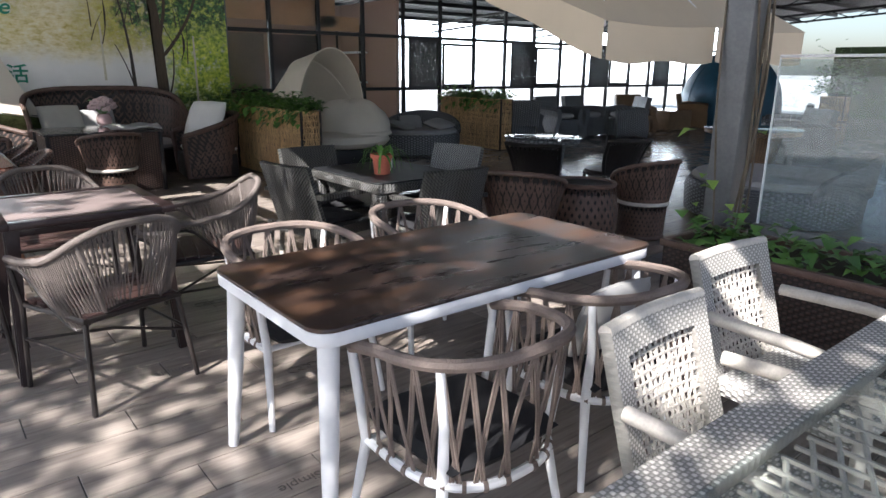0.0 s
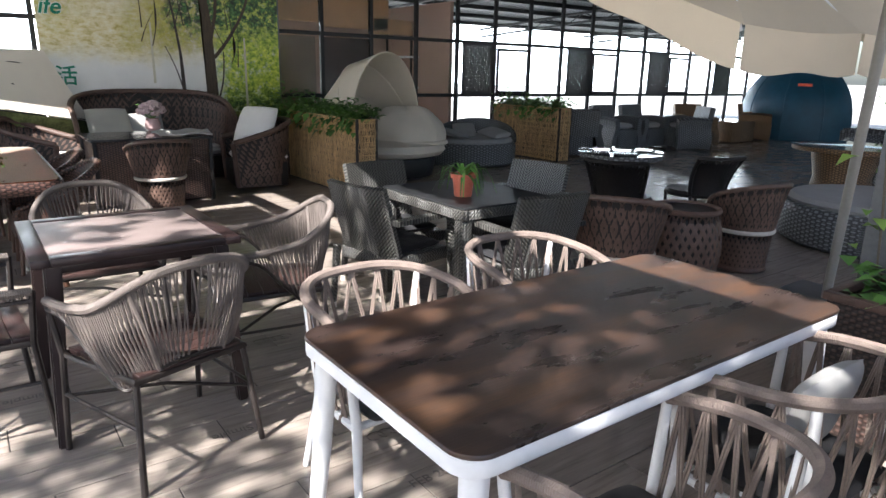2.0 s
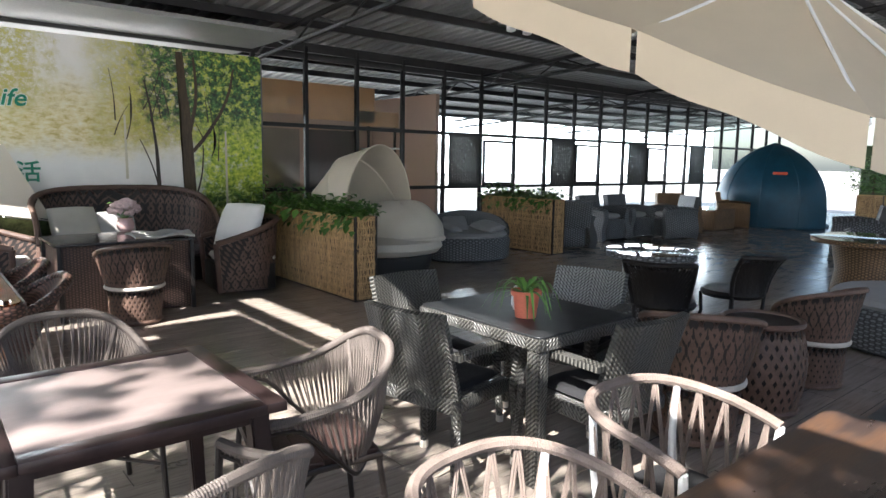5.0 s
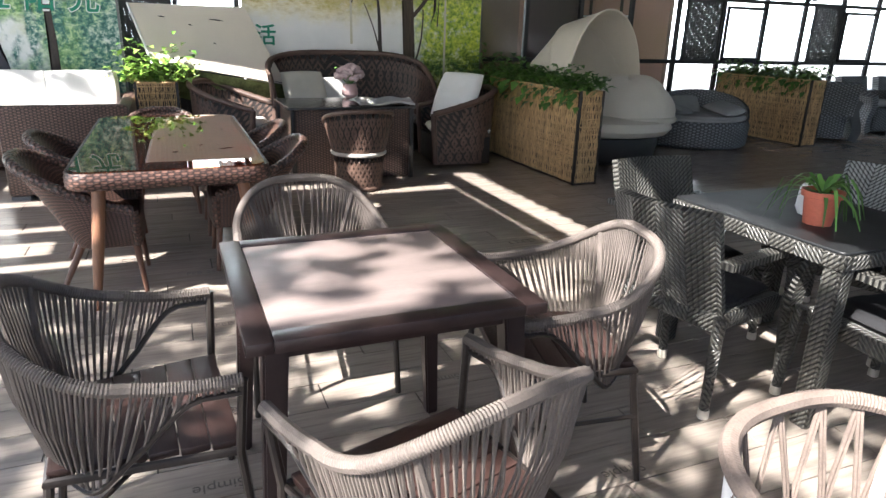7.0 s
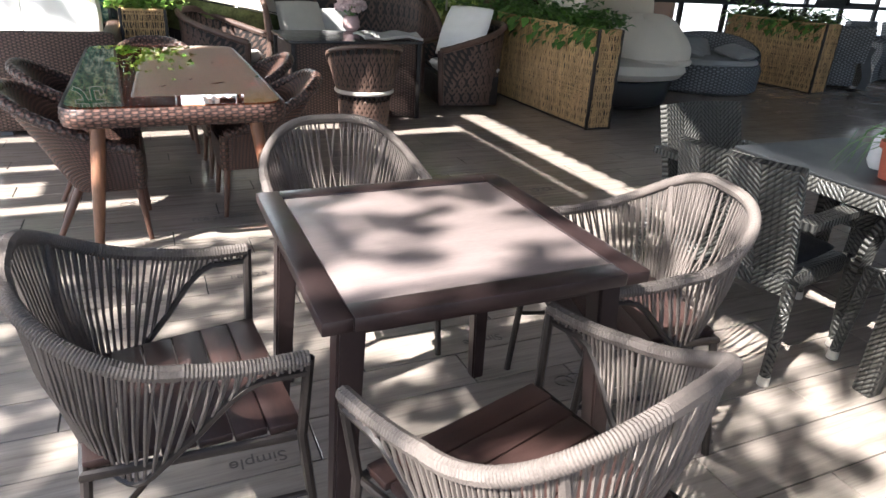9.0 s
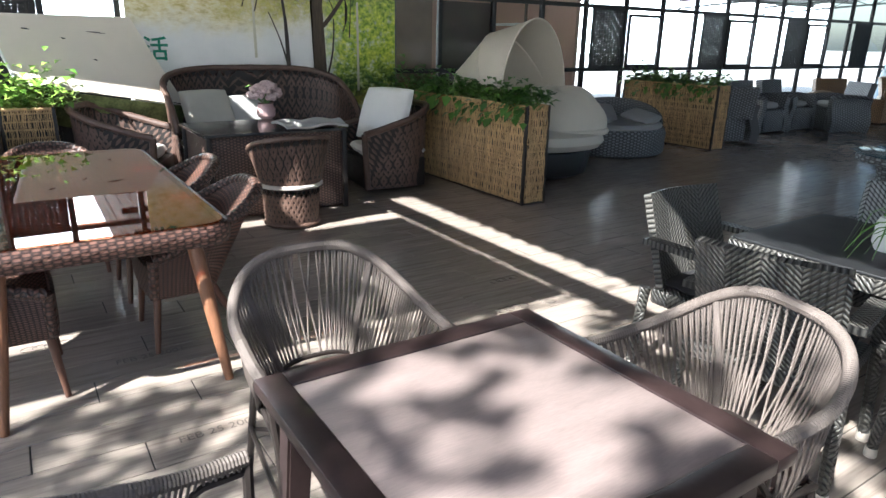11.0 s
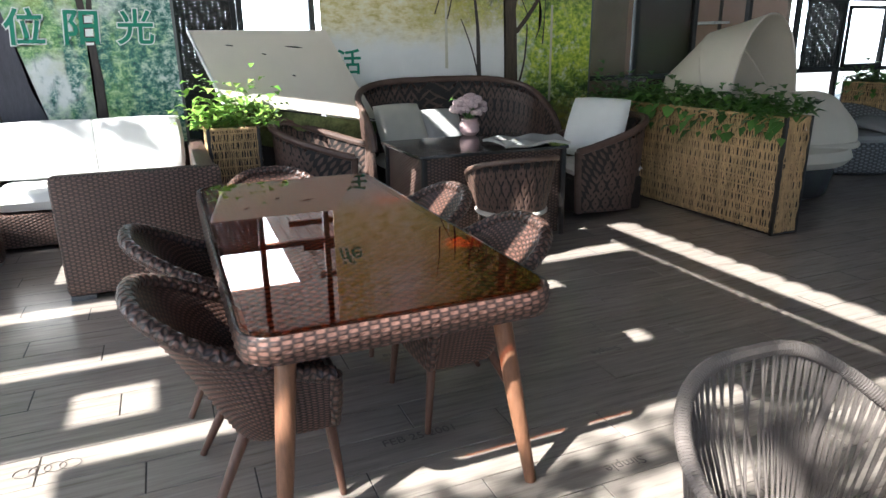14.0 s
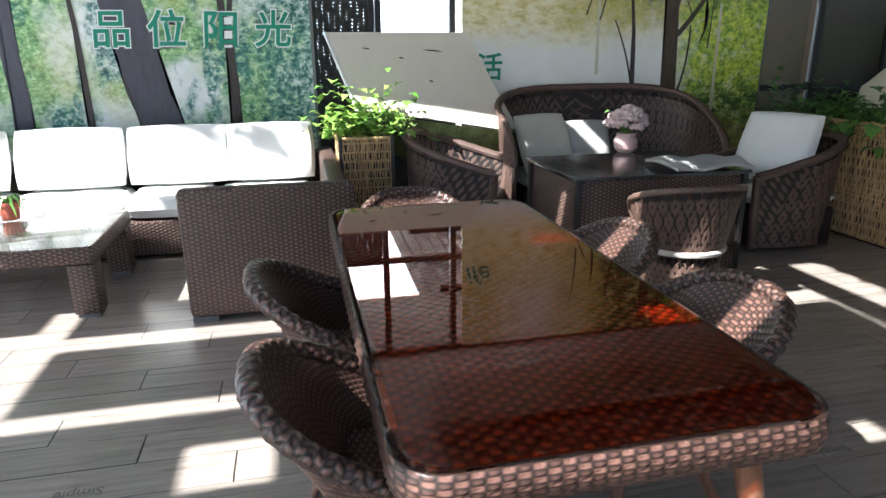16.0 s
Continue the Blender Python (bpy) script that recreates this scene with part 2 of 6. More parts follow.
def wood_top():
    """Dark rustic board: long streaks of brown and near black."""
    m, n, l, b = nodes_of("rustic_dark_board")
    tc = n.new("ShaderNodeTexCoord").outputs["Object"]
    a = noise_tex(n, l, stretch(n, l, tc, 4.5, 1.1, 1), 1.6, 6, 0.65)
    g = noise_tex(n, l, stretch(n, l, tc, 90, 5, 1), 1.5, 5)
    c = ramp(n, l, a, (0.28, (0.018, 0.015, 0.016)), (0.48, (0.05, 0.032, 0.026)), (0.62, (0.10, 0.052, 0.028)), (0.78, (0.05, 0.042, 0.042)))
    c = mix_col(n, l, ramp(n, l, g, (0.4, 0.0), (0.75, 0.45)), c, (0.02, 0.015, 0.014))
    l.new(c, b.inputs["Base Color"])
    l.new(ramp(n, l, a, (0.3, 0.24), (0.7, 0.38)), b.inputs["Roughness"])
    bump(n, l, b, g, 0.12, 0.003)
    return m


def plank_floor():
    """Printed wood-look tiles, each board its own tone and grain along its length."""
    m, n, l, b = nodes_of("printed_wood_tile")
    tc = n.new("ShaderNodeTexCoord").outputs["Object"]
    info = n.new("ShaderNodeObjectInfo").outputs["Random"]
    isl = n.new("ShaderNodeNewGeometry").outputs["Random Per Island"]
    rnd = math_node(n, l, "FRACT", math_node(n, l, "ADD", info, isl))
    shift = n.new("ShaderNodeCombineXYZ")
    l.new(math_node(n, l, "MULTIPLY", rnd, 37.0), shift.inputs[0])
    l.new(math_node(n, l, "MULTIPLY", rnd, 11.0), shift.inputs[1])
    add = n.new("ShaderNodeVectorMath")
    l.new(tc, add.inputs[0])
    l.new(shift.outputs[0], add.inputs[1])
    v = add.outputs[0]
    grain = noise_tex(n, l, stretch(n, l, v, 26, 1.6, 1), 1.4, 6, 0.65)
    fine = noise_tex(n, l, stretch(n, l, v, 150, 6, 1), 1.2, 4)
    stain = noise_tex(n, l, v, 3.0, 5)
    c = ramp(n, l, grain, (0.3, (0.20, 0.165, 0.135)), (0.45, (0.31, 0.265, 0.225)), (0.6, (0.36, 0.31, 0.265)), (0.75, (0.43, 0.38, 0.33)))
    c = mix_col(n, l, ramp(n, l, fine, (0.45, 0.0), (0.8, 0.3)), c, (0.14, 0.11, 0.09))
    c = mix_col(n, l, ramp(n, l, stain, (0.35, 0.18), (0.6, 0.0)), c, (0.20, 0.17, 0.15))
    c = mix_col(n, l, math_node(n, l, "MULTIPLY", rnd, 0.3), c, (0.20, 0.17, 0.15))
    l.new(c, b.inputs["Base Color"])
    l.new(ramp(n, l, stain, (0.3, 0.13), (0.7, 0.27)), b.inputs["Roughness"])
    bump(n, l, b, grain, 0.06, 0.002)
    return m


RUSTIC = wood_top()
FLOOR_TILE = plank_floor()
GROUT = plain("dark_grout", (0.035, 0.032, 0.03), 0.8, 0, 0.2, 8, 60, 0.2)
TABLE_PANEL = plain("faded_mauve_board", (0.205, 0.162, 0.15), 0.5, 0, 0.22, 3, 40, 0.12, (8, 1, 1))
TABLE_FRAME = plain("dark_aluminium_frame", (0.034, 0.021, 0.020), 0.36, 0.2, 0.25, 5, 60, 0.05)

# ---- mesh tools ----


class Mesh:
    """Gathers vertices, faces and UVs (metres) of one part."""

    def __init__(self):
        self.v, self.f, self.uv = [], [], []

    def add(self, verts, faces, uvs=None):
        k = len(self.v)
        self.v.extend(tuple(p) for p in verts)
        for q in faces:
            self.f.append(tuple(k + i for i in q))
            self.uv.append([uvs[i] for i in q] if uvs is not None else None)
        return self

    def box(self, x0, x1, y0, y1, z0, z1, m=None, c=0.0):
        """A box with small chamfers, c metres."""
        bm = bmesh.new()
        bmesh.ops.create_cube(bm, size=1)
        for v in bm.verts:
            v.co = Vector(((x0 + x1) / 2 + v.co.x * (x1 - x0), (y0 + y1) / 2 + v.co.y * (y1 - y0), (z0 + z1) / 2 + v.co.z * (z1 - z0)))
        if c:
            bmesh.ops.bevel(bm, geom=bm.edges[:], offset=c, segments=2, profile=0.5, affect="EDGES")
        self.from_bm(bm, m)
        return self

    def from_bm(self, bm, m=None):
        bm.verts.ensure_lookup_table()
        bm.verts.index_update()
        k = len(self.v)
        self.v.extend(tuple(m @ v.co if m else v.co) for v in bm.verts)
        for q in bm.faces:
            self.f.append(tuple(k + v.index for v in q.verts))
            n = q.normal
            ax = max(range(3), key=lambda i: abs(n[i]))
            a, b = ((1, 2), (0, 2), (0, 1))[ax]
            self.uv.append([(v.co[a], v.co[b]) for v in q.verts])
        bm.free()
        return self

    def tube(self, pts, r, seg=8, closed=False, flat=1.0, normals=None):
        """A round bar along points; r may be a list; flat squeezes it."""
        P = [Vector(p) for p in pts]
        n = len(P)
        rs = r if isinstance(r, (list, tuple)) else [r] * n
        rings, up, run = [], None, 0.0
        for i in range(n):
            a = P[i - 1] if (i or closed) else P[i]
            b = P[(i + 1) % n] if (i < n - 1 or closed) else P[i]
            t = (b - a).normalized() if (b - a).length > 1e-9 else Vector((0, 0, 1))
            if up is None:
                up = t.orthogonal().normalized()
            up = (up - t * up.dot(t))
            up = up.normalized() if up.length > 1e-6 else t.orthogonal().normalized()
            if normals:
                up = normals[i].cross(t).normalized()
            s = t.cross(up)
            rings.append([P[i] + (up * math.cos(2 * math.pi * j / seg) + s * math.sin(2 * math.pi * j / seg) * flat) * rs[i] for j in range(seg)])
        verts = [p for q in rings for p in q]
        faces = []
        for i in range(n if closed else n - 1):
            for j in range(seg):
                faces.append((i * seg + j, i * seg + (j + 1) % seg, ((i + 1) % n) * seg + (j + 1) % seg, ((i + 1) % n) * seg + j))
        if not closed:
            faces += [tuple(reversed(range(seg))), tuple((n - 1) * seg + j for j in range(seg))]
        lens = [0.0]
        for i in range(1, n):
            lens.append(lens[-1] + (P[i] - P[i - 1]).length)
        uv = [(lens[i], j * 2 * math.pi * rs[i] / seg) for i in range(n) for j in range(seg)]
        return self.add(verts, faces, uv)

    def lathe(self, prof, seg=32, cap=True, centre=(0, 0), sx=1.0, sy=1.0):
        """Turned round z: prof is (radius, z) from below."""
        verts, faces, uv = [], [], []
        for i, (r, z) in enumerate(prof):
            for j in range(seg):
                a = 2 * math.pi * j / seg
                verts.append((centre[0] + sx * r * math.cos(a), centre[1] + sy * r * math.sin(a), z))
                uv.append((a * max(0.2, prof[0][0]), z + r * 0.5))
        for i in range(len(prof) - 1):
            for j in range(seg):
                faces.append((i * seg + j, i * seg + (j + 1) % seg, (i + 1) * seg + (j + 1) % seg, (i + 1) * seg + j))
        if cap:
            faces += [tuple(reversed(range(seg))), tuple((len(prof) - 1) * seg + j for j in range(seg))]
        return self.add(verts, faces, uv)

    def sheet(self, fn, nu, nv, thick=0.012, cells=None, amp=0.0):
        """A curved sheet fn(u, v), u and v from 0 to 1, with two faces and a rim. cells: strands along u and v that go over and under."""
        us, vs = np.linspace(0, 1, nu + 1), np.linspace(0, 1, nv + 1)
        P = np.array([[fn(u, v) for v in vs] for u in us], float)
        du, dv = np.gradient(P, axis=0), np.gradient(P, axis=1)
        N = np.cross(du, dv)
        N /= np.maximum(np.linalg.norm(N, axis=-1, keepdims=True), 1e-9)
        h = 0
        if cells:
            h = amp * (np.sin(np.pi * us * cells[0])[:, None] * np.sin(np.pi * vs * cells[1])[None, :])[..., None]
        A, B = P + N * (thick / 2 + h), P - N * (thick / 2 - h)
        w, k = nv + 1, (nu + 1) * (nv + 1)
        lu = np.r_[0, np.cumsum(np.linalg.norm(np.diff(P[:, nv // 2], axis=0), axis=-1))]
        lv = np.r_[0, np.cumsum(np.linalg.norm(np.diff(P[nu // 2], axis=0), axis=-1))]
        uv = [((us[i] * cells[0], vs[j] * cells[1]) if cells else (lu[i], lv[j])) for i in range(nu + 1) for j in range(nv + 1)]
        faces = []
        for i in range(nu):
            for j in range(nv):
                a, b, c, d = i * w + j, (i + 1) * w + j, (i + 1) * w + j + 1, i * w + j + 1
                faces += [(a, b, c, d), (k + d, k + c, k + b, k + a)]
        rim = [i * w for i in range(nu + 1)] + [nu * w + j for j in range(1, nv + 1)] + [i * w + nv for i in range(nu - 1, -1, -1)] + [j for j in range(nv - 1, 0, -1)]
        for a, b in zip(rim, rim[1:] + rim[:1]):
            faces.append((b, a, k + a, k + b))
        return self.add(list(A.reshape(-1, 3)) + list(B.reshape(-1, 3)), faces, uv + uv)

    def strands(self, fn, nu, nv, turn, width=0.012, thick=0.004, steps=8, span=(0, 1), lift=0.003, closed=True):
        """Diagonal plaiting on fn(u, v): two families of flat strands that cross."""
        for side in (1, -1):
            for i in range(nu):
                u0 = i / nu
                pts, ns = [], []
                for k in range(steps + 1):
                    v = span[0] + (span[1] - span[0]) * k / steps
                    u = u0 + side * turn * (k / steps)
                    if closed:
                        u %= 1.0
                    elif not 0 <= u <= 1:
                        continue
                    p = Vector(fn(u, v))
                    e = 1e-3
                    un = (u + e) if u + e <= 1 or closed else u - e
                    a, b = Vector(fn(un % 1.0 if closed else un, v)) - p, Vector(fn(u, min(1, v + e) if v < 0.999 else v - e)) - p
                    q = a.cross(b)
                    q = q.normalized() if q.length > 1e-12 else Vector((0, 0, 1))
                    ns.append(q)
                    pts.append(p + q * lift * (1 if (k + i + (side > 0)) % 2 else -1))
                if len(pts) > 1:
                    self.tube(pts, width / 2, 4, flat=thick / width, normals=ns)
        return self

    def leaves(self, spots, size, droop=0.3):
        """Small folded leaves at (place, direction) pairs."""
        for p, d in spots:
            p, d = Vector(p), Vector(d).normalized()
            s = d.cross(Vector((0, 0, 1)))
            s = s.normalized() if s.length > 1e-3 else Vector((1, 0, 0))
            up = s.cross(d)
            L = size * random.uniform(0.6, 1.3)
            w = L * random.uniform(0.28, 0.42)
            a, m_, t = p, p + d * L * 0.5 - up * L * 0.02, p + d * L - Vector((0, 0, L * droop))
            k = up * w * 0.35
            self.add([a, m_ + s * w + k, t, m_ - s * w + k, m_], [(0, 1, 4), (1, 2, 4), (2, 3, 4), (3, 0, 4)])
        return self


def mesh_of(name, g, smooth=True, angle=40):
    me = bpy.data.meshes.new(name)
    me.from_pydata(g.v, [], g.f)
    if any(q is not None for q in g.uv):
        lay = me.uv_layers.new(name="UVMap")
        flat = [c for q, f in zip(g.uv, g.f) for p in (q or [(0, 0)] * len(f)) for c in p]
        lay.data.foreach_set("uv", flat)
    me.validate()
    if smooth:
        me.polygons.foreach_set("use_smooth", [True] * len(me.polygons))
        me.set_sharp_from_angle(angle=radians(angle))
    me.update()
    return me


FINE = {"rope_binding", "openwork", "plaiting", "rope_back", "rope_lattice", "base_lattice", "back_lattice", "shell_lattice", "lattice", "foliage", "stems", "leaves", "tear", "wires"}


def part(name, g, material, parent=None, label="", smooth=True, angle=40):
    if isinstance(g, bmesh.types.BMesh):
        q = Mesh()
        g = q.from_bm(g)
    ob = new(name, mesh_of(name, g, smooth, angle))
    ob.data.materials.append(material)
    ob.parent = parent
    if label:
        ob["label"] = label
    if name in FINE:
        ob["kind"] = "stuff"
    return ob


def thing(name, label, category, m=None, group="", kind=""):
    ob = new(name)
    ob.empty_display_size = 0.1
    if m is not None:
        ob.matrix_basis = m
    return tagged(ob, label, category, group, kind)


def structure(name, g, material, label="", smooth=False, category=""):
    return tagged(part(name, g, material, None, "", smooth), label, category, "", "structure")


def rounded_rect(hx, hy, r, n=6):
    pts = []
    for cx, cy, a0 in ((hx - r, hy - r, 0), (-hx + r, hy - r, 90), (-hx + r, -hy + r, 180), (hx - r, -hy + r, 270)):
        for k in range(n + 1):
            a = radians(a0 + 90 * k / n)
            pts.append((cx + r * math.cos(a), cy + r * math.sin(a)))
    return pts


def slab(g, outline, z0, z1, ease=0.003):
    """A flat board with a rounded outline and eased edges."""
    n = len(outline)
    c = Vector((sum(p[0] for p in outline) / n, sum(p[1] for p in outline) / n))
    rings = []
    for z, off in ((z0, ease), (z0 + ease, 0), (z1 - ease, 0), (z1, ease)):
        rings.append([((Vector(p) - c) * (1 - off / max(0.05, (Vector(p) - c).length)) + c).to_tuple() + (z,) for p in outline])
    verts = [p for r in rings for p in r]
    faces = [tuple(reversed(range(n))), tuple(3 * n + i for i in range(n))]
    for k in range(3):
        for i in range(n):
            faces.append((k * n + i, k * n + (i + 1) % n, (k + 1) * n + (i + 1) % n, (k + 1) * n + i))
    return g.add(verts, faces, [(p[0], p[1]) for p in verts])


def cushion(hx, hy, h, z0=0.0, puff=0.35, n=22):
    """A stuffed cushion: full in the middle, pinched at the corners."""
    g = Mesh()
    for side in (1, -1):
        verts, faces = [], []
        for i in range(n + 1):
            for j in range(n + 1):
                a, b = 2 * i / n - 1, 2 * j / n - 1
                e = (1 - abs(a) ** 4) * (1 - abs(b) ** 4)
                q = max(0.0, e) ** puff
                x = hx * a * (1 - 0.05 * b * b) + random.uniform(-1, 1) * 0.002
                y = hy * b * (1 - 0.05 * a * a) + random.uniform(-1, 1) * 0.002
                crease = 0.012 * noise.noise(Vector((x * 5 + hx * 31, y * 5 + hy * 17, side))) + 0.006 * noise.noise(Vector((x * 14, y * 14, hx * 9)))
                verts.append((x, y, z0 + h / 2 + side * (h / 2 * q + crease * q)))
        for i in range(n):
            for j in range(n):
                f = (i * (n + 1) + j, (i + 1) * (n + 1) + j, (i + 1) * (n + 1) + j + 1, i * (n + 1) + j + 1)
                faces.append(f if side > 0 else tuple(reversed(f)))
        g.add(verts, faces)
    return g


def shrub_spots(x0, x1, y0, y1, z, n, spread=0.1, rise=0.12, outward=0.6):
    spots = []
    for _ in range(n):
        p = (random.uniform(x0, x1) + random.gauss(0, spread * 0.3), random.uniform(y0, y1) + random.gauss(0, spread * 0.4), z + abs(random.gauss(0, rise * 0.6)))
        a = random.uniform(0, 2 * math.pi)
        spots.append((p, (math.cos(a) * outward, math.sin(a) * outward, random.uniform(-0.2, 0.9))))
    return spots

# ---- structure ----
WALL_X, MURAL_X = -10.3, -10.03
PITCH = 0.923                                   # spacing of the window posts
POSTS = [8.9 + PITCH * k for k in range(-2, 14)]
RAIL_LOW, RAIL_MID, RAIL_TOP = 1.07, 2.05, 3.1

ground = structure("ground", Mesh().box(-400, 400, -400, 400, -0.4, -0.06), GROUND, "pale grey paving reaching the horizon", False, "ground")
slab_floor = structure("floor", Mesh().box(-10.4, 2.6, -3.2, 27, -0.055, -0.006), GROUT, "grey-brown printed wood-look plank tiles with dark joints", False, "floor")

wall = Mesh()
wall.box(-10.38, -10.22, -3.2, 26.0, -0.05, 0.16)
structure("wall_window_base", wall, BLACK_STEEL, "low dark kerb below the window wall", False, "wall")


def window_wall():
    w = thing("window_1", "black steel window wall with many panes", "window wall", kind="structure")
    for y in POSTS + [1.72, 2.32, 3.02, 6.2, POSTS[-1] + PITCH, POSTS[-1] + 2 * PITCH, POSTS[-1] + 3 * PITCH]:
        part("mullion", Mesh().box(WALL_X - 0.035, WALL_X + 0.035, y - 0.03, y + 0.03, 0.16, 3.25, c=0.004), BLACK_STEEL, w)
    for z, h in ((RAIL_LOW, 0.03), (RAIL_MID, 0.03), (RAIL_TOP, 0.05)):
        part("rail", Mesh().box(WALL_X - 0.03, WALL_X + 0.03, -3.2, 24.5, z - h, z + h, c=0.004), BLACK_STEEL, w)
    ys = [1.72, 2.32, 3.02]
    cols = list(zip(ys, ys[1:])) + list(zip([6.2] + POSTS, POSTS + [POSTS[-1] + PITCH]))
    for a, b in cols:
        for z0, z1 in ((0.16, RAIL_LOW), (RAIL_LOW, RAIL_MID), (RAIL_MID, RAIL_TOP)):
            p = part("pane", Mesh().box(WALL_X - 0.004, WALL_X + 0.004, a + 0.03, b - 0.03, z0 + 0.02, z1 - 0.02), GLASS_CLEAR, w)
            p.visible_shadow = False
    # opening casements stand a little proud, with their own dark frames
    for k in (3, 6, 9):
        y0, y1 = POSTS[k + 1] + 0.03, POSTS[k + 2] - 0.03
        s = Mesh()
        for q in ((y0, y0 + 0.05, RAIL_LOW + 0.03, RAIL_MID - 0.09), (y1 - 0.05, y1, RAIL_LOW + 0.03, RAIL_MID - 0.09), (y0, y1, RAIL_LOW + 0.03, RAIL_LOW + 0.08), (y0, y1, RAIL_MID - 0.14, RAIL_MID - 0.09)):
            s.box(WALL_X + 0.036, WALL_X + 0.07, *q, c=0.004)
        part("casement", s, BLACK_STEEL, w)
    return w


window_wall()


def lattice_screen(y0, y1, z0, z1):
    """A plaited dark blind in one bay of the window wall."""
    s = thing("woven_screen", "dark plaited lattice screen hung in a window bay", "screen", pose(WALL_X + 0.06, (y0 + y1) / 2, (z0 + z1) / 2), "lattice screens in the window wall")
    hy, hz = (y1 - y0) / 2 - 0.04, (z1 - z0) / 2 - 0.03
    f = Mesh()
    for a in ((-hy, -hy + 0.03, -hz, hz), (hy - 0.03, hy, -hz, hz), (-hy, hy, -hz, -hz + 0.03), (-hy, hy, hz - 0.03, hz)):
        f.box(-0.012, 0.012, *a)
    part("frame", f, BLACK_STEEL, s)
    g = Mesh()
    n = int(2 * hz / 0.03)
    for i in range(n):
        z = -hz + 0.03 + (2 * hz - 0.06) * (i + 0.5) / n
        g.tube([(0.006 * (1 if (k + i) % 2 else -1), -hy + 2 * hy * k / 12, z + 0.003 * math.sin(k * 2.1 + i)) for k in range(13)], 0.0142, 4, flat=0.3, normals=[Vector((1, 0, 0))] * 13)
    for k in range(13):
        y = -hy + 2 * hy * k / 12
        g.tube([(0.004 * (1 if (k + i) % 2 else -1), y + 0.006 * math.sin(i * 1.7), -hz + 2 * hz * i / 10) for i in range(11)], 0.021, 4, flat=0.3, normals=[Vector((1, 0, 0))] * 11)
    part("plaiting", g, RATTAN_DARK, s)
    return s


for y in (9.86, 12.68, 15.44, 18.2):
    lattice_screen(y + 0.03, y + PITCH - 0.06, RAIL_LOW, RAIL_MID)
lattice_screen(1.60, 2.3, RAIL_LOW - 0.55, RAIL_MID)

structure("wall_window_panel", Mesh().box(WALL_X + 0.005, WALL_X + 0.03, 1.70, 3.04, 0.17, RAIL_LOW - 0.031), BLACK_STEEL, "dark solid panel below the window", False, "wall")

# room behind the first bays: boards, shelf
for name, q, m in (
    ("wall_back_room", (-12.6, -12.5, 6.0, 10.0, -0.05, 2.75), PINK_BOARD),
    ("wall_back_room_side", (-12.5, -10.4, 9.72, 9.8, -0.05, 2.75), PINK_BOARD),
):
    structure(name, Mesh().box(*q), m, "dusty pink partition behind the windows", False, "wall")


def hung_board(y0, y1, z0, z1, x=WALL_X - 0.048, mat_=BROWN_BOARD):
    b = thing("hung_board", "brown board fixed behind the upper panes", "board", pose(x, (y0 + y1) / 2, z0), "brown boards")
    part("panel", Mesh().box(-0.012, 0.012, -(y1 - y0) / 2, (y1 - y0) / 2, 0, z1 - z0, c=0.003), mat_, b)


hung_board(6.24, 7.02, 2.22, 2.72)
hung_board(7.08, 8.35, 2.16, 2.72)
hung_board(6.24, 6.96, 0.16, 2.0, mat_=DULL_BOARD)
hung_board(7.06, 7.95, 0.16, 2.0, mat_=MAROON_BOARD)
hung_board(8.05, 8.85, 2.1, 2.35)


def shelf_unit():
    s = thing("shelf_unit", "white wall shelf with two boards in the back room", "shelf", pose(-11.9, 9.55, 0))
    for z in (1.15, 1.75):
        part("shelf_board", Mesh().box(-0.5, 0.5, -0.16, 0.16, z, z + 0.035, c=0.004), WHITE_METAL, s)
    for x in (-0.46, 0.46):
        part("post", Mesh().box(x - 0.02, x + 0.02, -0.02, 0.02, 0, 2.3, c=0.003), DARK_METAL, s)


shelf_unit()

# ---- roof: corrugated sheets on purlins ----


def roof_z(x):
    return 3.3 + 0.06 * (x + 10.3)


def corrugated(x0, x1, y0, y1, lift=0.0, pitch=0.2, depth=0.045):
    g = Mesh()
    n = int(round((y1 - y0) / pitch))
    prof = []
    for i in range(n):
        y = y0 + i * pitch
        prof += [(y, 0), (y + pitch * 0.4, 0), (y + pitch * 0.5, depth), (y + pitch * 0.9, depth)]
    prof.append((y1, 0))
    m = len(prof)
    verts = [(x, y, roof_z(x) + z + lift + t) for t in (0, 0.004) for x in (x0, x1) for y, z in prof]
    faces = []
    for i in range(m - 1):
        faces += [(i, i + 1, m + i + 1, m + i), (2 * m + i, 3 * m + i, 3 * m + i + 1, 2 * m + i + 1)]
        faces += [(i, 2 * m + i, 2 * m + i + 1, i + 1), (m + i, m + i + 1, 3 * m + i + 1, 3 * m + i)]
    return g.add(verts, faces)


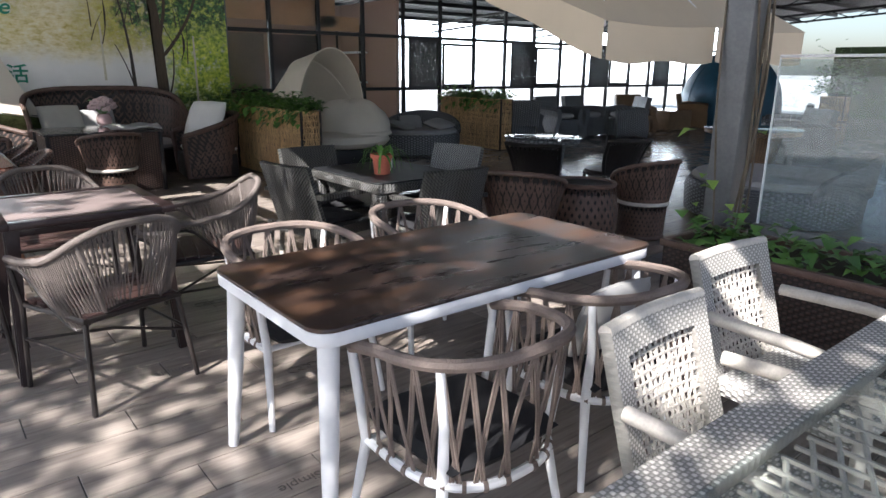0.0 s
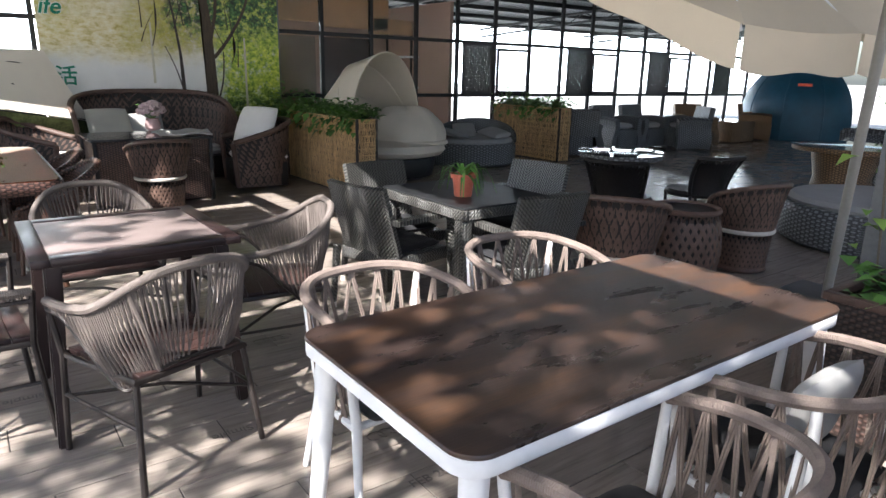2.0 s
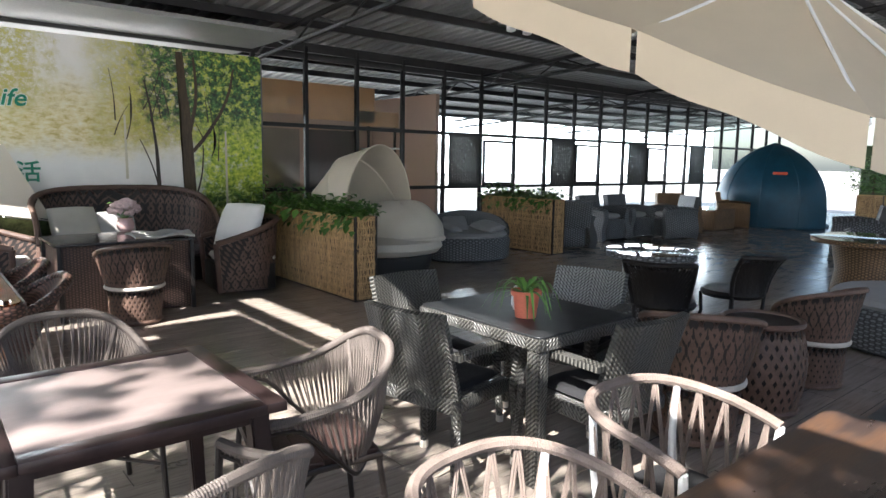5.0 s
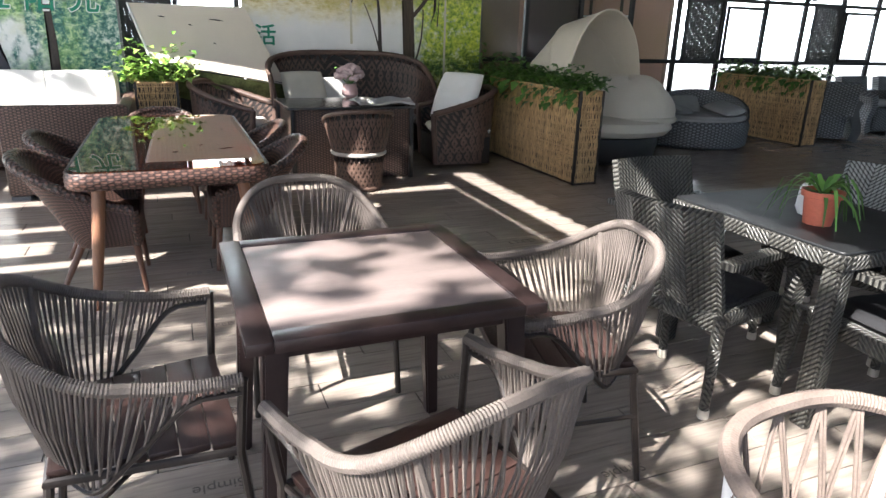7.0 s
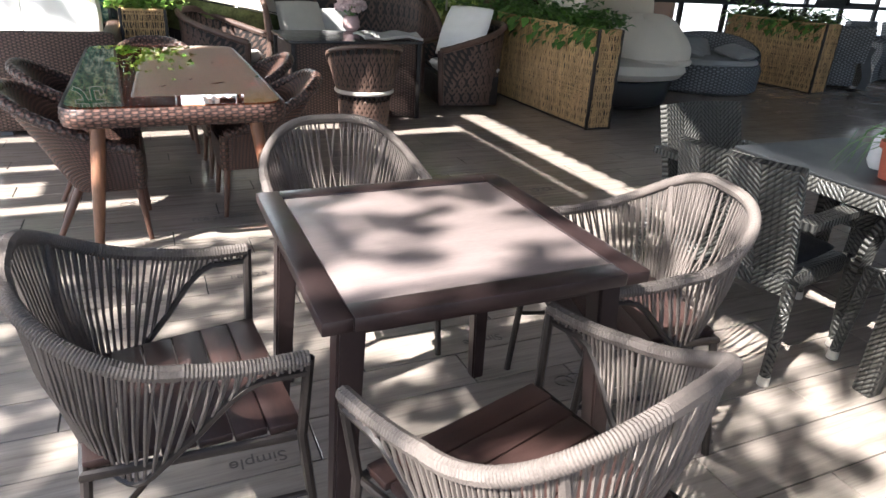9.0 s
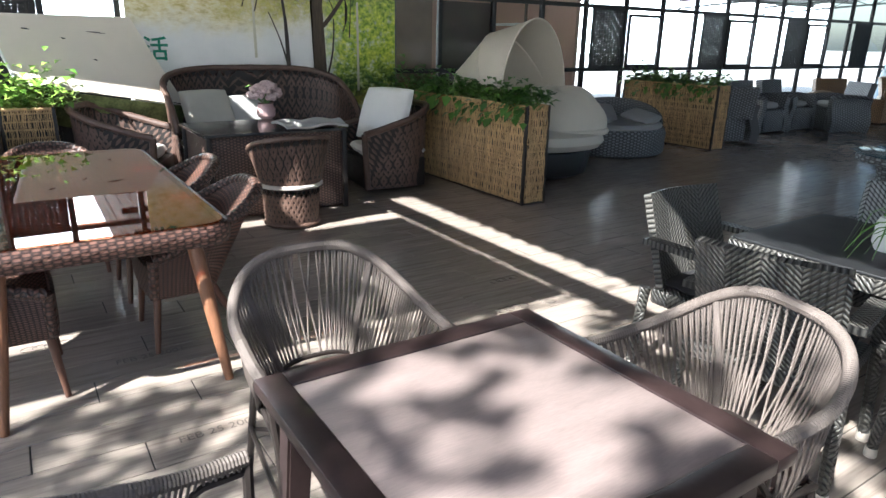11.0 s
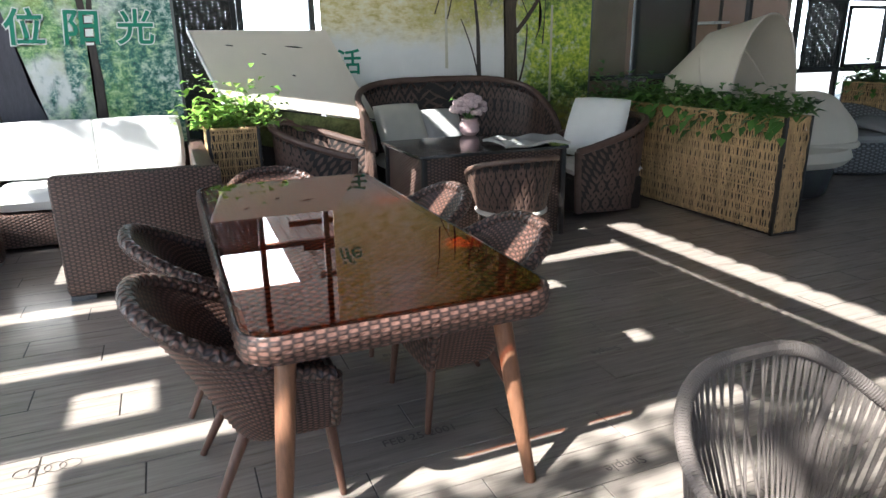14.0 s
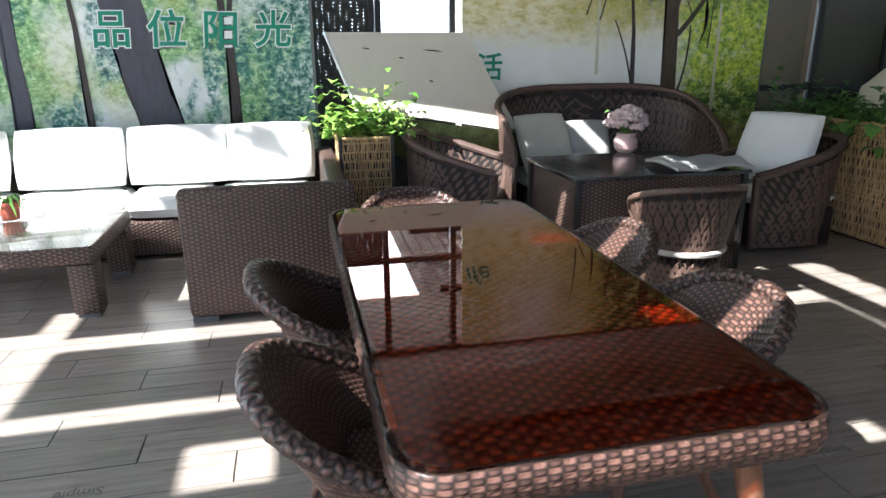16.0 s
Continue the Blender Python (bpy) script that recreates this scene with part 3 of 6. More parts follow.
structure("ceiling", corrugated(-16.6, -4.6, 3.0, 27.0), ROOF_METAL, "corrugated grey metal roof sheets on steel purlins", False, "ceiling")
structure("ceiling_lean_to", corrugated(-12.2, -10.45, -3.0, 3.0, 0.01), ROOF_METAL, "corrugated grey metal roof sheets on steel purlins", False, "ceiling")
structure("ceiling_front", corrugated(-4.62, 0.8, 3.2, 27.0, 0.01), ROOF_METAL, "corrugated grey metal roof sheets on steel purlins", False, "ceiling")
structure("ceiling_far", corrugated(0.78, 7.0, 13.0, 27.0, 0.02), ROOF_METAL, "corrugated grey metal roof sheets on steel purlins", False, "ceiling")
for k, x in enumerate((-16.0, -14.7, -13.4, -12.2, -11.2, -10.3, -9.1, -7.9, -6.7, -5.5, -4.3, -3.0, -1.7, -0.4, 1.4, 3.2, 5.0)):
    h = 0.10 if x != -10.3 else 0.14
    structure("roof_purlin", Mesh().box(x - 0.03, x + 0.03, 3.3 if x < 0 else 13.1, 26.9, roof_z(x) - h - 0.003, roof_z(x) - 0.003, c=0.003), BLACK_STEEL, "dark steel purlin under the roof", False, "beam")
for k, y in enumerate((6.2, 10.8, 15.4, 20.0, 24.6)):
    g = Mesh()
    for dz, r in ((-0.14, 0.035), (-0.36, 0.03)):
        g.tube([(-16.5, y, roof_z(-16.5) + dz), (6.9 if y > 13 else -1.1, y, roof_z(6.9 if y > 13 else -1.1) + dz)], r, 6)
    for i in range(17 if y > 13 else 11):
        x = -16.2 + 1.3 * i
        g.tube([(x, y, roof_z(x) - 0.14), (x + 0.65, y, roof_z(x) - 0.36), (x + 1.3, y, roof_z(x + 1.3) - 0.14)], 0.015, 5)
    structure("roof_truss", g, BLACK_STEEL, "dark steel lattice truss under the roof", False, "beam")


def spotlights():
    s = thing("track_spotlights", "pair of white ceiling spotlights on a bar", "lamp", pose(-6.7, 8.0, roof_z(-6.7) - 0.104))
    part("bar", Mesh().tube([(0, -0.2, -0.12), (0, 0.2, -0.12)], 0.012), WHITE_METAL, s)
    part("stem", Mesh().tube([(0, 0, 0), (0, 0, -0.12)], 0.01), WHITE_METAL, s)
    for y in (-0.14, 0.14):
        part("lamp_head", Mesh().lathe([(0.03, -0.34), (0.055, -0.33), (0.05, -0.2), (0.03, -0.14)], 16, True, (0, y)), WHITE_METAL, s)


spotlights()

# boards added out of view over the seating: they throw the straight shade edges on the floor
off = SUN_DIR / SUN_DIR.z


def shade_panel(x0, x1, y0, y1, z=3.1):
    """An unseen added board whose shade falls on the floor between these lines."""
    dx, dy = off.x * z, off.y * z
    structure("roof_panel", Mesh().box(x0 + dx, x1 + dx, y0 + dy, y1 + dy, z, z + 0.05), ROOF_METAL, "unseen metal board added to shade the terrace", False, "roof")


# ---- printed wall panels ----


def mural_material(name, kind):
    """A printed photograph of a park: pale mist, leaves in speckles of green and yellow."""
    m, n, l, b = nodes_of(name)
    tc = n.new("ShaderNodeTexCoord").outputs["Object"]
    sep = n.new("ShaderNodeSeparateXYZ")
    l.new(tc, sep.inputs[0])
    y, z = sep.outputs[1], sep.outputs[2]
    leaf = noise_tex(n, l, stretch(n, l, tc, 1, 1, 1.9), 26, 8, 0.85)
    mass = noise_tex(n, l, tc, 1.7, 4, 0.6)
    mid = noise_tex(n, l, tc, 6.0, 5, 0.7)
    mist = ramp(n, l, mid, (0.3, (0.62, 0.68, 0.66)), (0.7, (0.80, 0.83, 0.81)))
    def rise(axis, a, b_, jitter, k):
        """0 below a, 1 above b_, along an axis whose edge is broken by noise."""
        r = n.new("ShaderNodeMapRange")
        r.interpolation_type = "SMOOTHSTEP"
        r.inputs[1].default_value, r.inputs[2].default_value = a, b_
        j = math_node(n, l, "MULTIPLY", math_node(n, l, "SUBTRACT", jitter, 0.5), k)
        l.new(math_node(n, l, "ADD", axis, j), r.inputs[0])
        return r.outputs[0]

    def fall(axis, a, b_, jitter, k):
        return math_node(n, l, "SUBTRACT", 1.0, rise(axis, a, b_, jitter, k))

    def both(*fs):
        f = fs[0]
        for g in fs[1:]:
            f = math_node(n, l, "MULTIPLY", f, g)
        return f

    if kind == "yellow":
        streak = noise_tex(n, l, stretch(n, l, tc, 1, 5, 11), 1.6, 7, 0.75)
        spray = noise_tex(n, l, stretch(n, l, tc, 1, 9, 11), 1.5, 9, 0.78)
        clump = noise_tex(n, l, stretch(n, l, tc, 1, 1, 1.25), 7, 6, 0.75)
        fleck = ramp(n, l, spray, (0.42, 0.0), (0.56, 1.0))
        mist = ramp(n, l, mass, (0.3, (0.74, 0.75, 0.73)), (0.7, (0.86, 0.86, 0.84)))
        wash = ramp(n, l, streak, (0.36, (0.45, 0.36, 0.04)), (0.5, (0.70, 0.58, 0.16)), (0.66, (0.84, 0.78, 0.44)))
        yel = ramp(n, l, spray, (0.36, (0.16, 0.15, 0.01)), (0.5, (0.42, 0.40, 0.04)), (0.64, (0.66, 0.62, 0.24)))
        grn = ramp(n, l, spray, (0.34, (0.025, 0.09, 0.008)), (0.46, (0.26, 0.42, 0.03)), (0.60, (0.76, 0.80, 0.10)))
        drk = ramp(n, l, spray, (0.42, (0.003, 0.012, 0.008)), (0.50, (0.010, 0.07, 0.025)), (0.58, (0.06, 0.22, 0.06)), (0.66, (0.34, 0.50, 0.10)))
        # a hazy yellow band, leaf sprays at its upper corner, then a yellow tree and a dark crown
        c = mix_col(n, l, both(rise(z, 1.38, 1.8, mass, 0.5), fall(z, 2.0, 2.7, mass, 1.2), fall(y, 1.5, 2.3, mass, 0.5), ramp(n, l, streak, (0.3, 1.0), (0.68, 0.35))), mist, wash)
        c = mix_col(n, l, both(rise(z, 1.75, 2.35, mid, 1.2), fall(y, 0.25, 0.7, mid, 1.1), fleck), c, yel)
        c = mix_col(n, l, both(rise(z, 1.5, 1.9, mid, 0.8), rise(y, 0.85, 1.35, mass, 1.1), ramp(n, l, spray, (0.38, 0.25), (0.54, 1.0))), c, yel)
        c = mix_col(n, l, both(rise(y, 2.05, 2.4, mid, 0.7), ramp(n, l, clump, (0.36, 0.35), (0.48, 1.0))), c, grn)
        c = mix_col(n, l, both(rise(z, 1.75, 2.15, mid, 0.9), rise(y, 1.35, 1.75, mid, 0.9), ramp(n, l, clump, (0.42, 0.0), (0.5, 0.95))), c, drk)
        c = mix_col(n, l, both(rise(y, 2.1, 2.5, mid, 0.8), fall(z, 0.95, 1.3, mid, 0.6), ramp(n, l, clump, (0.42, 0.0), (0.52, 0.9))), c, drk)
        c = mix_col(n, l, both(fall(z, 0.62, 0.95, mid, 0.5), ramp(n, l, streak, (0.4, 0.8), (0.6, 0.3))), c, wash)
    else:
        twig = noise_tex(n, l, stretch(n, l, tc, 1, 9, 12), 1.6, 9, 0.78)
        grove = noise_tex(n, l, stretch(n, l, tc, 1, 1.5, 0.8), 1.5, 5, 0.65)
        grn = ramp(n, l, twig, (0.38, (0.02, 0.10, 0.03)), (0.47, (0.10, 0.30, 0.08)), (0.56, (0.36, 0.56, 0.22)), (0.66, (0.70, 0.80, 0.50)))
        yel = ramp(n, l, twig, (0.38, (0.30, 0.36, 0.05)), (0.6, (0.72, 0.72, 0.30)))
        teal = ramp(n, l, twig, (0.40, (0.008, 0.07, 0.065)), (0.5, (0.04, 0.20, 0.17)), (0.62, (0.40, 0.58, 0.52)))
        c = mix_col(n, l, both(ramp(n, l, mass, (0.42, 0.0), (0.56, 1.0)), ramp(n, l, twig, (0.62, 0.95), (0.72, 0.2))), mist, grn)
        c = mix_col(n, l, both(ramp(n, l, noise_tex(n, l, tc, 1.1, 3), (0.56, 0.0), (0.68, 0.7)), ramp(n, l, twig, (0.44, 0.9), (0.62, 0.1))), c, yel)
        c = mix_col(n, l, both(ramp(n, l, grove, (0.50, 0.0), (0.58, 1.0)), ramp(n, l, twig, (0.48, 1.0), (0.60, 0.1))), c, teal)
        c = mix_col(n, l, both(rise(y, 4.25, 4.6, mid, 0.8), ramp(n, l, twig, (0.46, 1.0), (0.60, 0.15))), c, teal)
    l.new(c, b.inputs["Base Color"])
    b.inputs["Roughness"].default_value = 0.35
    return m


def printed_shape(name, pts, material, parent, x):
    """A flat printed shape: outline in (y, z), a hair in front of the sheet."""
    bm = bmesh.new()
    bm.faces.new([bm.verts.new((x, p[0], p[1])) for p in pts])
    bmesh.ops.triangulate(bm, faces=bm.faces[:])
    q = bmesh.ops.extrude_face_region(bm, geom=bm.faces[:])
    for v in q["geom"]:
        if isinstance(v, bmesh.types.BMVert):
            v.co.x += 0.0015
    bmesh.ops.recalc_face_normals(bm, faces=bm.faces[:])
    return part(name, bm, material, parent, smooth=False)


def trunk_outline(y0, z0, y1, z1, w0, w1, bend=0.05, n=9, seed=0):
    rnd = random.Random(seed)
    a, b = [], []
    for i in range(n + 1):
        t = i / n
        y = y0 + (y1 - y0) * t + bend * math.sin(t * 3.1) + rnd.uniform(-0.25, 0.25) * w0 * 0.3
        z = z0 + (z1 - z0) * t
        w = w0 + (w1 - w0) * t
        a.append((y - w / 2, z))
        b.append((y + w / 2, z))
    return a + b[::-1]


TRUNK_DARK = plain("printed_trunk", (0.055, 0.045, 0.04), 0.4, 0, 0.4, 9, 60, 0.0, (1, 4, 0.6), spec=0.3)
TRUNK_BLUE = plain("printed_blue_trunk", (0.075, 0.075, 0.095), 0.4, 0, 0.3, 6, 40, 0.0, (1, 3, 0.5), spec=0.3)
TRUNK_BROWN = plain("printed_brown_trunk", (0.075, 0.055, 0.035), 0.4, 0, 0.4, 9, 60, 0.0, (1, 4, 0.6), spec=0.3)
TRUNK_PALE = plain("printed_pale_stem", (0.6, 0.58, 0.45), 0.4, 0, 0.15, 9, 60, 0.0)
TEXT_GREEN = plain("printed_green_letters", (0.0, 0.22, 0.13), 0.4, 0, 0.1, 4, 30, 0.0)
TEXT_WHITE = plain("printed_white_edge", (0.75, 0.8, 0.78), 0.4, 0, 0.05, 4, 30, 0.0)


def lettering(name, text, y, z, size, parent, x, slant=0.0):
    """Flat green letters with a white edge, read by one who faces the wall."""
    for dx, off_, m, nm in ((0.0035, 0.045, TEXT_WHITE, "letter_edge"), (0.006, 0.016, TEXT_GREEN, name)):
        cu = bpy.data.curves.new(nm, "FONT")
        cu.body, cu.size, cu.offset, cu.extrude, cu.shear = text, size, off_ * size, 0.0008, slant
        cu.align_x = "CENTER"
        tmp = bpy.data.objects.new(nm, cu)
        me = bpy.data.meshes.new_from_object(tmp)
        me.transform(Matrix(((0, 0, 1, x + dx), (1, 0, 0, y), (0, 1, 0, z), (0, 0, 0, 1))))
        ob = new(nm, me)
        me.materials.clear()
        me.materials.append(m)
        ob.parent = parent
        bpy.data.objects.remove(tmp)
        bpy.data.curves.remove(cu)


def murals():
    a = thing("wall_mural", "printed mural of misty park trees with yellow-green leaves", "mural", pose(MURAL_X, 3.05, 0), "printed murals")
    part("sheet", Mesh().box(-0.02, 0, 0, 3.15, 0.0, 2.95), mural_material("yellow_park_print", "yellow"), a, smooth=False)
    part("frame_bar", Mesh().box(-0.03, 0.004, 3.15, 3.17, 0.06, 2.95), GREY_STEEL, a)
    x = 0.002
    for k, q in enumerate(((2.12, 0.7, 2.02, 2.9, 0.17, 0.09, 0.03), (2.16, 1.6, 2.75, 2.75, 0.07, 0.025, 0.12), (2.08, 1.7, 2.2, 2.85, 0.06, 0.03, 0.08), (1.72, 1.0, 1.58, 2.5, 0.05, 0.02, 0.04), (1.75, 0.9, 1.5, 1.75, 0.025, 0.012, 0.04), (2.15, 0.9, 2.3, 1.7, 0.03, 0.015, 0.05))):
        printed_shape("printed_trunk", trunk_outline(*q, seed=k), TRUNK_BROWN if k < 3 else TRUNK_DARK, a, x)
        x += 0.0004
    for k, (y, z0, z1) in enumerate(((1.33, 1.25, 2.05), (2.62, 0.85, 1.9))):
        printed_shape("printed_stem", trunk_outline(y, z0, y, z1, 0.03, 0.025, 0.0, seed=k + 20), TRUNK_PALE, a, x)
        x += 0.0004
    for k in range(12):
        y, z = random.uniform(1.2, 2.6), random.uniform(1.4, 2.2)
        printed_shape("printed_twig", trunk_outline(y, z, y + random.uniform(-0.25, 0.25), z + random.uniform(0.3, 0.7), 0.016, 0.006, random.uniform(-0.05, 0.05), seed=k + 40), TRUNK_DARK, a, x)
        x += 0.0003
    lettering("letters", "ife", 0.15, 2.09, 0.27, a, 0.006, 0.25)
    lettering("letters", "活", 0.26, 1.24, 0.26, a, 0.006)
    b = thing("wall_mural", "printed mural of green woodland with teal letters", "mural", pose(MURAL_X, -3.2, 0), "printed murals")
    part("sheet", Mesh().box(-0.02, 0, 0, 4.9, 0.0, 2.95), mural_material("green_wood_print", "green"), b, smooth=False)
    part("frame_bar", Mesh().box(-0.03, 0.006, 4.9, 4.925, 0.06, 2.95), GREY_STEEL, b)
    x = 0.002
    for k, q in enumerate(((3.75, 0.3, 3.3, 2.9, 0.36, 0.30, -0.05), (2.55, 0.3, 2.5, 2.9, 0.15, 0.12, 0.03), (4.2, 0.3, 4.22, 1.75, 0.09, 0.06, 0.02), (4.2, 1.6, 4.05, 2.9, 0.06, 0.03, 0.03), (4.22, 1.6, 4.4, 2.6, 0.05, 0.02, -0.02), (3.05, 0.4, 2.95, 2.7, 0.05, 0.03, 0.06), (3.5, 0.4, 3.35, 1.3, 0.03, 0.015, 0.03), (1.2, 0.3, 1.3, 2.9, 0.25, 0.2, 0.05))):
        printed_shape("printed_trunk", trunk_outline(*q, seed=k + 7), TRUNK_BLUE if k in (0, 1, 7) else TRUNK_DARK, b, x)
        x += 0.0004
    for k, ch in enumerate("品位阳光"):
        lettering("letters", ch, 3.31 + 0.425 * k, 1.56, 0.31, b, 0.006, 0.08)


murals()

# ---- things: the white dining set ----


def u_curve(s, hw, front, back, power=0.75, round_=0.85):
    """A plan curve from one arm's front end round the back to the other; s from 0 to 1."""
    k = 0.16
    if s < k:
        return Vector((-hw, front * (1 - s / k), 0))
    if s > 1 - k:
        return Vector((hw, front * (1 - (1 - s) / k), 0))
    a = math.pi * (s - k) / (1 - 2 * k)
    return Vector((-hw * math.copysign(abs(math.cos(a)) ** power, math.cos(a)), -back * math.sin(a) ** round_, 0))


def white_table():
    t = thing("dining_table", "white metal dining table with dark rustic board top", "table", pose(-1.41, 3.65, 0))
    top = Mesh()
    slab(top, rounded_rect(0.40, 0.81, 0.075, 8), 0.734, 0.746)
    part("tabletop", top, RUSTIC, t, "dark streaked rustic board")
    fr = Mesh()
    slab(fr, rounded_rect(0.398, 0.808, 0.075, 8), 0.690, 0.7335, 0.004)
    part("frame", fr, WHITE_METAL, t)
    for sx in (-1, 1):
        for sy in (-1, 1):
            g = Mesh().tube([(sx * 0.34, sy * 0.74, 0.69), (sx * 0.36, sy * 0.76, 0.35), (sx * 0.385, sy * 0.785, 0.006)], [0.034, 0.029, 0.02], 14)
            part("leg", g, WHITE_METAL, t)


white_table()


def white_chair():
    c = thing("rope_dining_chair", "white tube chair with taupe rope lattice back and dark cushion", "chair", None, "chairs round the white table")
    rail = lambda s: u_curve(s, 0.29, 0.17, 0.30) + Vector((0, 0, 0.655 + 0.075 * math.sin(math.pi * min(1, max(0, s))) ** 0.8))
    ring = lambda s: u_curve(s, 0.25, 0.15, 0.26) + Vector((0, 0, 0.335))
    part("top_rail", Mesh().tube([rail(i / 320) for i in range(321)], [0.0185 + 0.0015 * (i % 2) for i in range(321)], 8), GREY_ROPE, c, "taupe rope-wrapped rail")
    part("seat_ring", Mesh().tube([ring(i / 30) for i in range(31)], 0.016, 8), WHITE_METAL, c)
    part("front_rail", Mesh().tube([ring(0), ring(1)], 0.014, 8), WHITE_METAL, c)
    for s in (0.30, 0.70):
        a, b = rail(s), ring(s)
        part("back_leg", Mesh().tube([a + Vector((0, 0, -0.01)), (a + b) / 2 + Vector((0, -0.012, 0)), b, Vector((b.x * 1.22, b.y * 1.28, 0.005))], [0.013, 0.015, 0.018, 0.012], 10), WHITE_METAL, c)
    for s in (0.0, 1.0):
        a, b = rail(s), ring(s)
        part("front_leg", Mesh().tube([a, b + Vector((0, 0.01, 0)), Vector((b.x * 1.12, b.y + 0.07, 0.005))], [0.014, 0.018, 0.012], 10), WHITE_METAL, c)
    cords = Mesh()
    n = 15
    for i in range(n):
        s = 0.04 + 0.92 * i / (n - 1)
        for d in (-0.045, 0.045):
            q = min(0.99, max(0.01, s + d))
            a, b = rail(s), ring(q)
            out = Vector((a.x, a.y, 0)).normalized() * 0.006 * (1 if d > 0 else -1)
            for e in (-0.004, 0.004):
                side = Vector((-out.y, out.x, 0)).normalized() * e
                cords.tube([a + side, (a + b) / 2 + out + side, b + side], 0.0046, 5)
    part("rope_lattice", cords, GREY_ROPE, c, "crossed taupe ropes")
    w = Mesh()
    for i in range(16):
        s = 0.08 + 0.84 * i / 15
        w.tube([ring(s - 0.006), ring(s + 0.006)], 0.0195, 8)
    part("rope_binding", w, GREY_ROPE, c)
    q = cushion(0.23, 0.225, 0.085, 0.345, 0.3)
    part("seat_cushion", q, DARK_CUSHION, c, "dark seat cushion")
    return c


wc = white_chair()
wc.matrix_basis = pose(-0.89, 3.27, 0, 0, 0, 90)
wc2 = copy_thing(wc, pose(-0.95, 3.98, 0, 0, 0, 88))
copy_thing(wc, pose(-2.02, 3.30, 0, 0, 0, -88))
copy_thing(wc, pose(-2.11, 4.11, 0, 0, 0, -92))


def small_pillow(m, label, mat_, hx=0.2, hy=0.2, h=0.12, group=""):
    p = thing("pillow", label, "pillow", m, group)
    part("cover", cushion(hx, hy, h, 0, 0.45), mat_, p)
    return p


small_pillow(pose(-0.84, 4.0, 0.545, 0, -72, 0), "striped pale pillow in a rope chair", GREY_FABRIC, 0.15, 0.19, 0.09)

# ---- the brown table and rope chairs ----


def brown_table():
    t = thing("square_table", "dark framed square table with faded mauve board top", "table", pose(-3.245, 2.66, 0) @ Matrix.Diagonal((1, 1, 1.04, 1)))
    h, b = 0.388, 0.064
    for q in ((-h, h, -h, -h + b), (-h, h, h - b, h), (-h, -h + b, -h + b, h - b), (h - b, h, -h + b, h - b)):
        part("top_frame_bar", Mesh().box(*q, 0.716, 0.747, c=0.004), TABLE_FRAME, t)
    part("top_panel", Mesh().box(-h + b + 0.002, h - b - 0.002, -h + b + 0.002, h - b - 0.002, 0.712, 0.7435, c=0.002), TABLE_PANEL, t, "faded mauve-brown board")
    for q in ((-0.33, 0.33, -0.33, -0.31), (-0.33, 0.33, 0.31, 0.33), (-0.33, -0.31, -0.31, 0.31), (0.31, 0.33, -0.31, 0.31)):
        part("apron", Mesh().box(*q, 0.675, 0.7155, c=0.003), TABLE_FRAME, t)
    for sx in (-1, 1):
        for sy in (-1, 1):
            bm = bmesh.new()
            bmesh.ops.create_cube(bm, size=1)
            for v in bm.verts:
                k = v.co.z > 0
                w = 0.062 if k else 0.045
                v.co = Vector((sx * (0.315 if k else 0.36) + v.co.x * w, sy * (0.315 if k else 0.36) + v.co.y * w, 0.7155 if k else 0.0))
            bmesh.ops.bevel(bm, geom=bm.edges[:], offset=0.006, segments=2, affect="EDGES")
            part("leg", bm, TABLE_FRAME, t)


brown_table()


